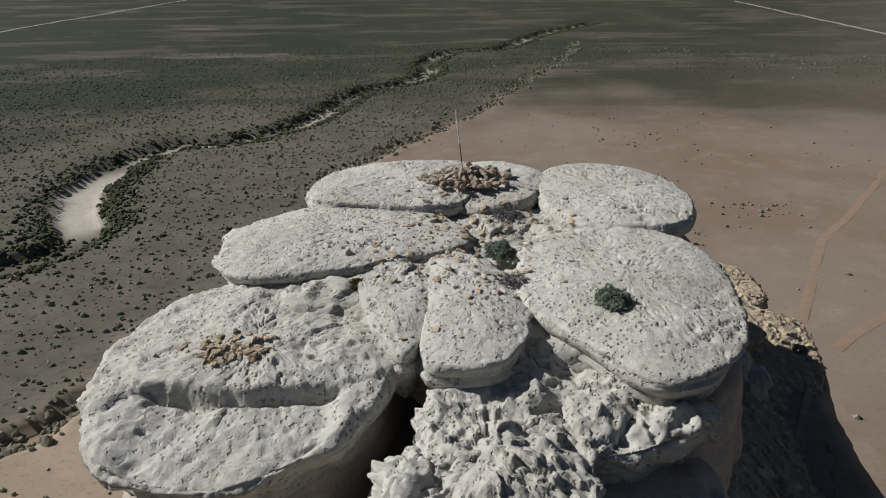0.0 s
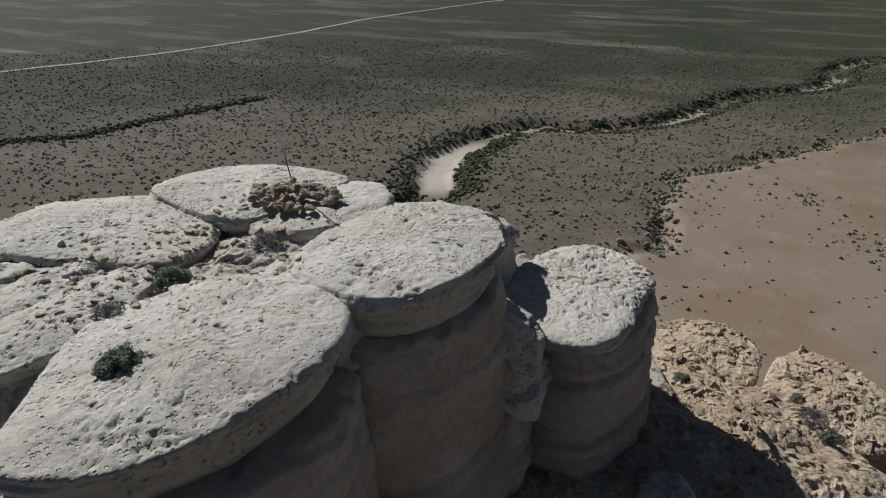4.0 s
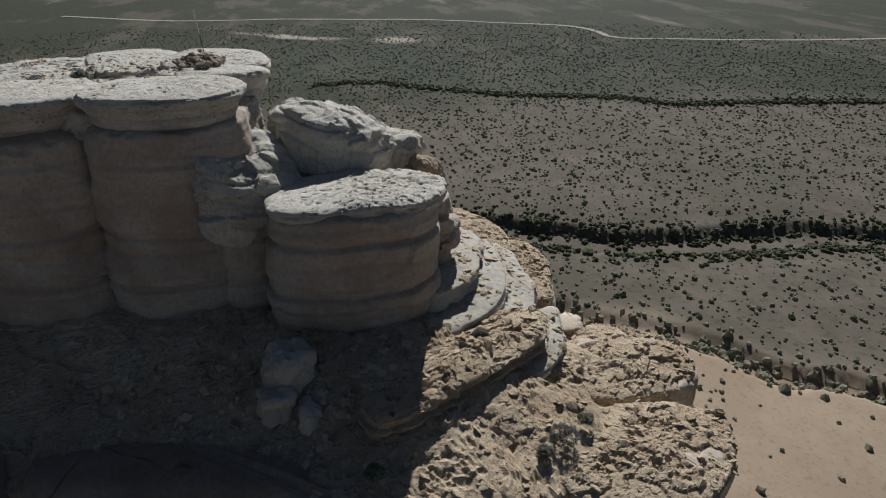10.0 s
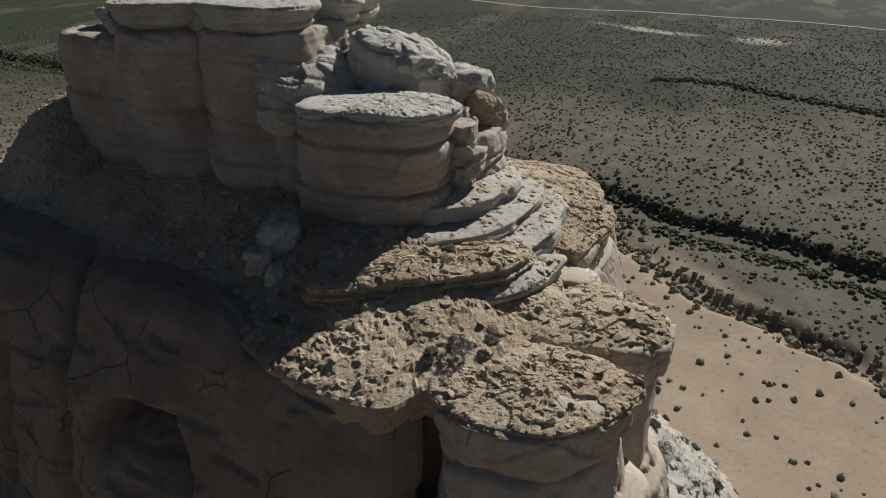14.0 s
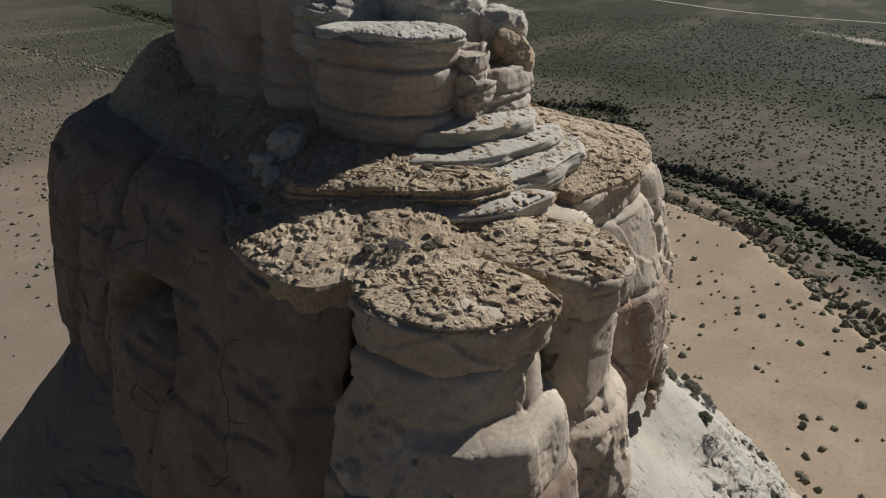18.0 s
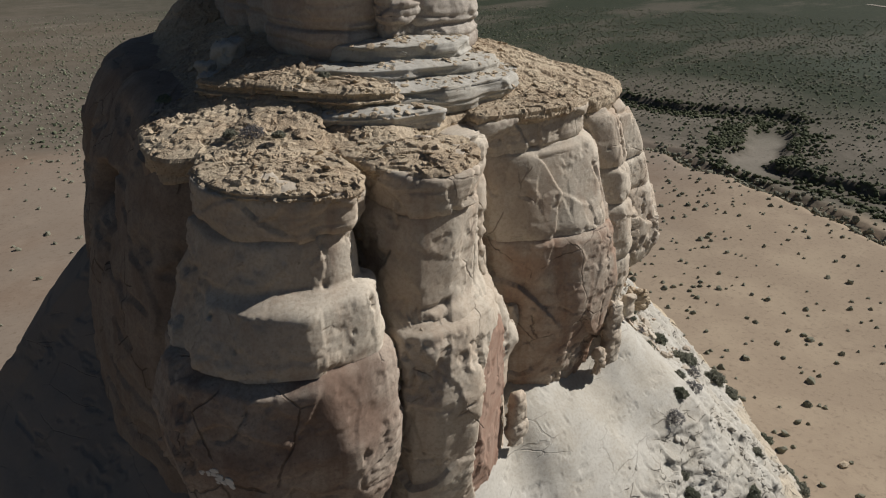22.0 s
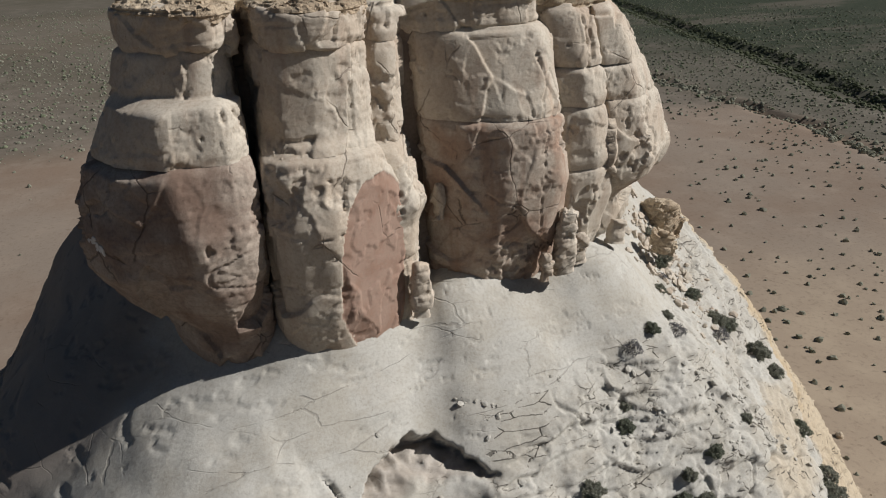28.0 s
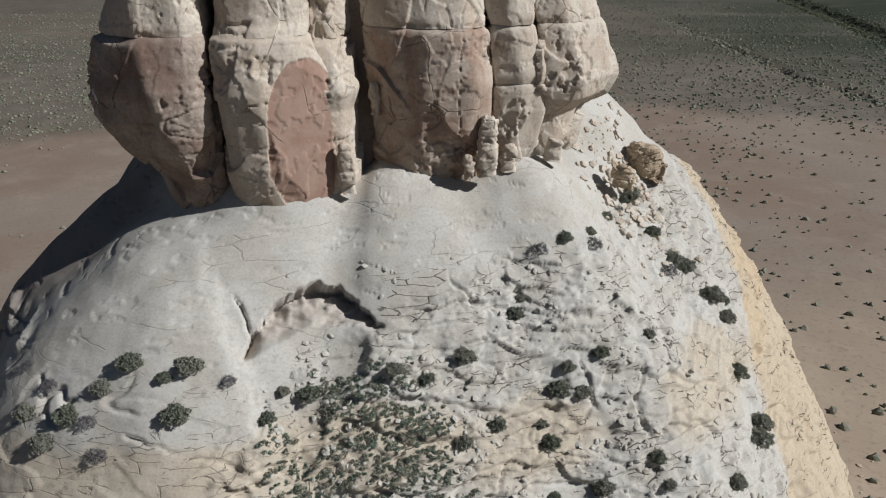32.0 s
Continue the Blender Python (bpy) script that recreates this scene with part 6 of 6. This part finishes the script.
# ---- stones, cairn, pole ----
def stone_mesh(rng, size, flat=0.6):
    """An angular stone: a box with its corners knocked about."""
    bm = bmesh.new()
    bmesh.ops.create_icosphere(bm, subdivisions=1, radius=1.0)
    v = np.array([q.co[:] for q in bm.verts])
    f = np.array([[q.index for q in face.verts] for face in bm.faces])
    bm.free()
    v = np.sign(v) * np.abs(v) ** 0.7
    v = v * rng.uniform(0.75, 1.2, (len(v), 1)) * np.array([1.0, rng.uniform(0.6, 0.95), flat * rng.uniform(0.7, 1.2)]) * size
    return v, f


srng = np.random.default_rng(5)
CAIRN = rock_material("reddish_stones", (0.37, 0.32, 0.25), (0.29, 0.23, 0.175), (0.17, 0.12, 0.09), stain=(0.22, 0.145, 0.11), stain_share=0.6, bump=0.5)
cairn = empty("cairn", "heap of reddish-brown stones piled on the summit", "cairn", place=(-4.15, -6.45, 66.85))
shapes = []
for k in range(8):
    v, f = stone_mesh(srng, 0.095)
    shapes.append(mesh_of("stone", v, f, False))
    shapes[-1].materials.append(CAIRN)
for k in range(120):
    r = 0.85 * srng.random() ** 0.7
    ang = srng.uniform(0, 2 * math.pi)
    heap = max(0.0, 0.30 * (1 - r / 0.6))
    ob = new("stone", shapes[k % 8])
    ob.parent = cairn
    s = srng.uniform(0.5, 1.35)
    ob.matrix_basis = Matrix.Translation((r * math.cos(ang) * 1.15, r * math.sin(ang) * 0.8, heap * srng.uniform(0.3, 1.0) + 0.02)) @ Euler(srng.uniform(-0.5, 0.5, 3) + np.array([0, 0, ang])).to_matrix().to_4x4() @ Matrix.Diagonal((s, s, s, 1))
core_v, core_f = stone_mesh(srng, 0.42, 0.4)
part("heap_core", mesh_of("heap_core", core_v + np.array([-4.15, -6.45, 66.82]), core_f, False), CAIRN, cairn)


def rod(name, a, b, radius, mat, parent=None, label="", sides=8):
    a, b = Vector(a), Vector(b)
    turn = (b - a).to_track_quat("Z", "Y")
    rings = []
    for c in (a, b):
        for k in range(sides):
            ang = 2 * math.pi * k / sides
            rings.append(c + turn @ Vector((math.cos(ang) * radius, math.sin(ang) * radius, 0)))
    faces = [(k, (k + 1) % sides, sides + (k + 1) % sides, sides + k) for k in range(sides)]
    ob = thing(name, mesh_of(name, np.array([r[:] for r in rings]), np.array(faces)), mat, label)
    ob.parent = parent
    return ob


# white paint of the pole, also the colour of the sun fleck
PALE_PAINT_AND_FLECK = road_material("white_paint_and_fleck", (0.72, 0.7, 0.66), (0.55, 0.53, 0.5))
DARK_POLE = road_material("dark_wood", (0.13, 0.11, 0.09), (0.08, 0.07, 0.06))
pole = empty("survey_pole", "thin pole, white above and dark below, stuck in the cairn", "pole")
foot, tip = Vector((-4.22, -6.3, 66.8)), Vector((-4.4, -6.51, 68.31))
waist = foot.lerp(tip, 0.52)
rod("lower_pole", foot, waist, 0.012, DARK_POLE, pole)
rod("upper_pole", waist, tip, 0.014, PALE_PAINT_AND_FLECK, pole, "white painted upper half")

# loose plates on the ledge and caps
def top_of(names):
    """A tree of all faces of the named kinds, to find the surface under a place."""
    verts, faces = [], []
    for ob in scene.objects:
        if ob.type == "MESH" and ob.name.split(".")[0] in names:
            n = len(verts)
            co = np.empty(len(ob.data.vertices) * 3, np.float32)
            ob.data.vertices.foreach_get("co", co)
            verts += co.reshape(-1, 3).tolist()
            faces += [[i + n for i in p.vertices] for p in ob.data.polygons]
    return BVHTree.FromPolygons(verts, faces)


def strew(name, tree, spots, sizes, high, mat, label, flat=0.35, steep=0.5):
    """Angular stones lying on the surface under each spot, all in one mesh."""
    vs, fs, n = [], [], 0
    base = [stone_mesh(srng, 1.0, flat) for k in range(12)]
    for (x, y), s in zip(spots, sizes):
        hit, normal, _, _ = tree.ray_cast(Vector((x, y, high)), Vector((0, 0, -1)))
        if hit is None or normal.z < steep:
            continue
        v, f = base[int(srng.integers(12))]
        ang = srng.uniform(0, 6.28)
        turn = Vector((0, 0, 1)).rotation_difference(normal).to_matrix() @ Euler((srng.normal() * 0.2, srng.normal() * 0.2, ang)).to_matrix()
        vs.append(v * s @ np.array(turn).T + np.array(hit) + np.array([0, 0, s * flat * 0.35]))
        fs.append(f + n)
        n += len(v)
    return thing(name, mesh_of(name, np.vstack(vs), np.vstack(fs), False), mat, label, "stones", kind="stuff")


ledge_tree = top_of({"ledge", "crust", "ledge_slab"})
spots = np.column_stack([srng.uniform(-7, 9, 7000), srng.uniform(-9, 7.4, 7000)])
thick = fbm(np.column_stack([spots * 0.5, np.zeros(7000)]) + 3, 3)
spots = spots[thick + srng.random(7000) * 0.5 > 0.12]
strew("ledge_rubble", ledge_tree, spots, 0.03 + 0.14 * srng.random(len(spots)) ** 2.5, 62.0, CRUST, "flat brown rock plates strewn over the ledge", 0.22)
top_tree = top_of({"cap_rock", "summit_saddle"})
spots = np.array([-4.3, -8.9]) + srng.normal(size=(500, 2)) * np.array([1.0, 1.3])
strew("summit_rubble", top_tree, spots, 0.02 + 0.07 * srng.random(500) ** 2, 69.0, CRUST, "small tan stones in the hollows of the summit")

hill_tree = BVHTree.FromPolygons(sv2.tolist(), ring_faces(len(drop), len(bearing)).tolist())
spots = np.column_stack([srng.uniform(-20, 3, 5200), srng.uniform(8.5, 17, 5200)])
thick = fbm(np.column_stack([spots * 0.35, np.zeros(5200)]) + 8, 3) + 0.25 * ramp(spots[:, 1], 11.5, 14)
spots = spots[thick + 0.45 * srng.random(5200) > 0.42]
strew("slope_rubble", hill_tree, spots, 0.025 + 0.17 * srng.random(len(spots)) ** 4, 70.0, SLOPE, "pale angular stones lying on the slope", 0.5, 0.3)


def on_plain(name, x, y, sizes, mat, label):
    z = ground_height(x, y)[0]
    vs, fs, n = [], [], 0
    for a, b, c, s in zip(x, y, z, sizes):
        v, f = stone_mesh(srng, s, 0.7)
        vs.append(v + np.array([a, b, c + 0.2 * s]))
        fs.append(f + n)
        n += len(v)
    return thing(name, mesh_of(name, np.vstack(vs), np.vstack(fs), False), mat, label, "stones", kind="stuff")


x = srng.normal(-42, 7, 420)
y = srng.normal(-12, 12, 420)
on_plain("talus", x, y, 0.12 + 0.9 * srng.random(420) ** 4, CRUST, "reddish talus blocks at the foot of the slope")

# rubble below the end column, and stones in a hollow of the biggest boulder
spots = np.array([-15.6, 0.8]) + srng.normal(size=(420, 2)) * np.array([1.3, 1.8])
strew("foot_rubble", hill_tree, spots, 0.05 + 0.28 * srng.random(420) ** 3, 70.0, CLIFF, "pale rubble below the end column", 0.6, 0.2)
spots = np.array([-7.75, -12.3]) + srng.normal(size=(90, 2)) * np.array([0.28, 0.16])
strew("pocket_stones", top_tree, spots, 0.03 + 0.05 * srng.random(90), 69.0, CRUST, "small brown stones in a hollow of the boulder", 0.5)

# pale flakes in place of a sun fleck on the tall column's shaded face
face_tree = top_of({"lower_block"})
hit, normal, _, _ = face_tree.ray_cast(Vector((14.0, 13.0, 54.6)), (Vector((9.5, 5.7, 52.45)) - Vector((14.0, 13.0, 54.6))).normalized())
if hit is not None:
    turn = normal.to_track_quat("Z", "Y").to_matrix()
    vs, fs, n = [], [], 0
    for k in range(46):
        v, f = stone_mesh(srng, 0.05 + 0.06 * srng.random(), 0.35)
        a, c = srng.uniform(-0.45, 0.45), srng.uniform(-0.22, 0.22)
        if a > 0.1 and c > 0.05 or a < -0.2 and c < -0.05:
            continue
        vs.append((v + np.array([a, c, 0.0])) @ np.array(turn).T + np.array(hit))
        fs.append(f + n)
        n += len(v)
    thing("bleached_patch", mesh_of("bleached_patch", np.vstack(vs), np.vstack(fs), False), PALE_PAINT_AND_FLECK, "pale flakes standing in for a sun fleck on shaded sandstone", "rock patch")
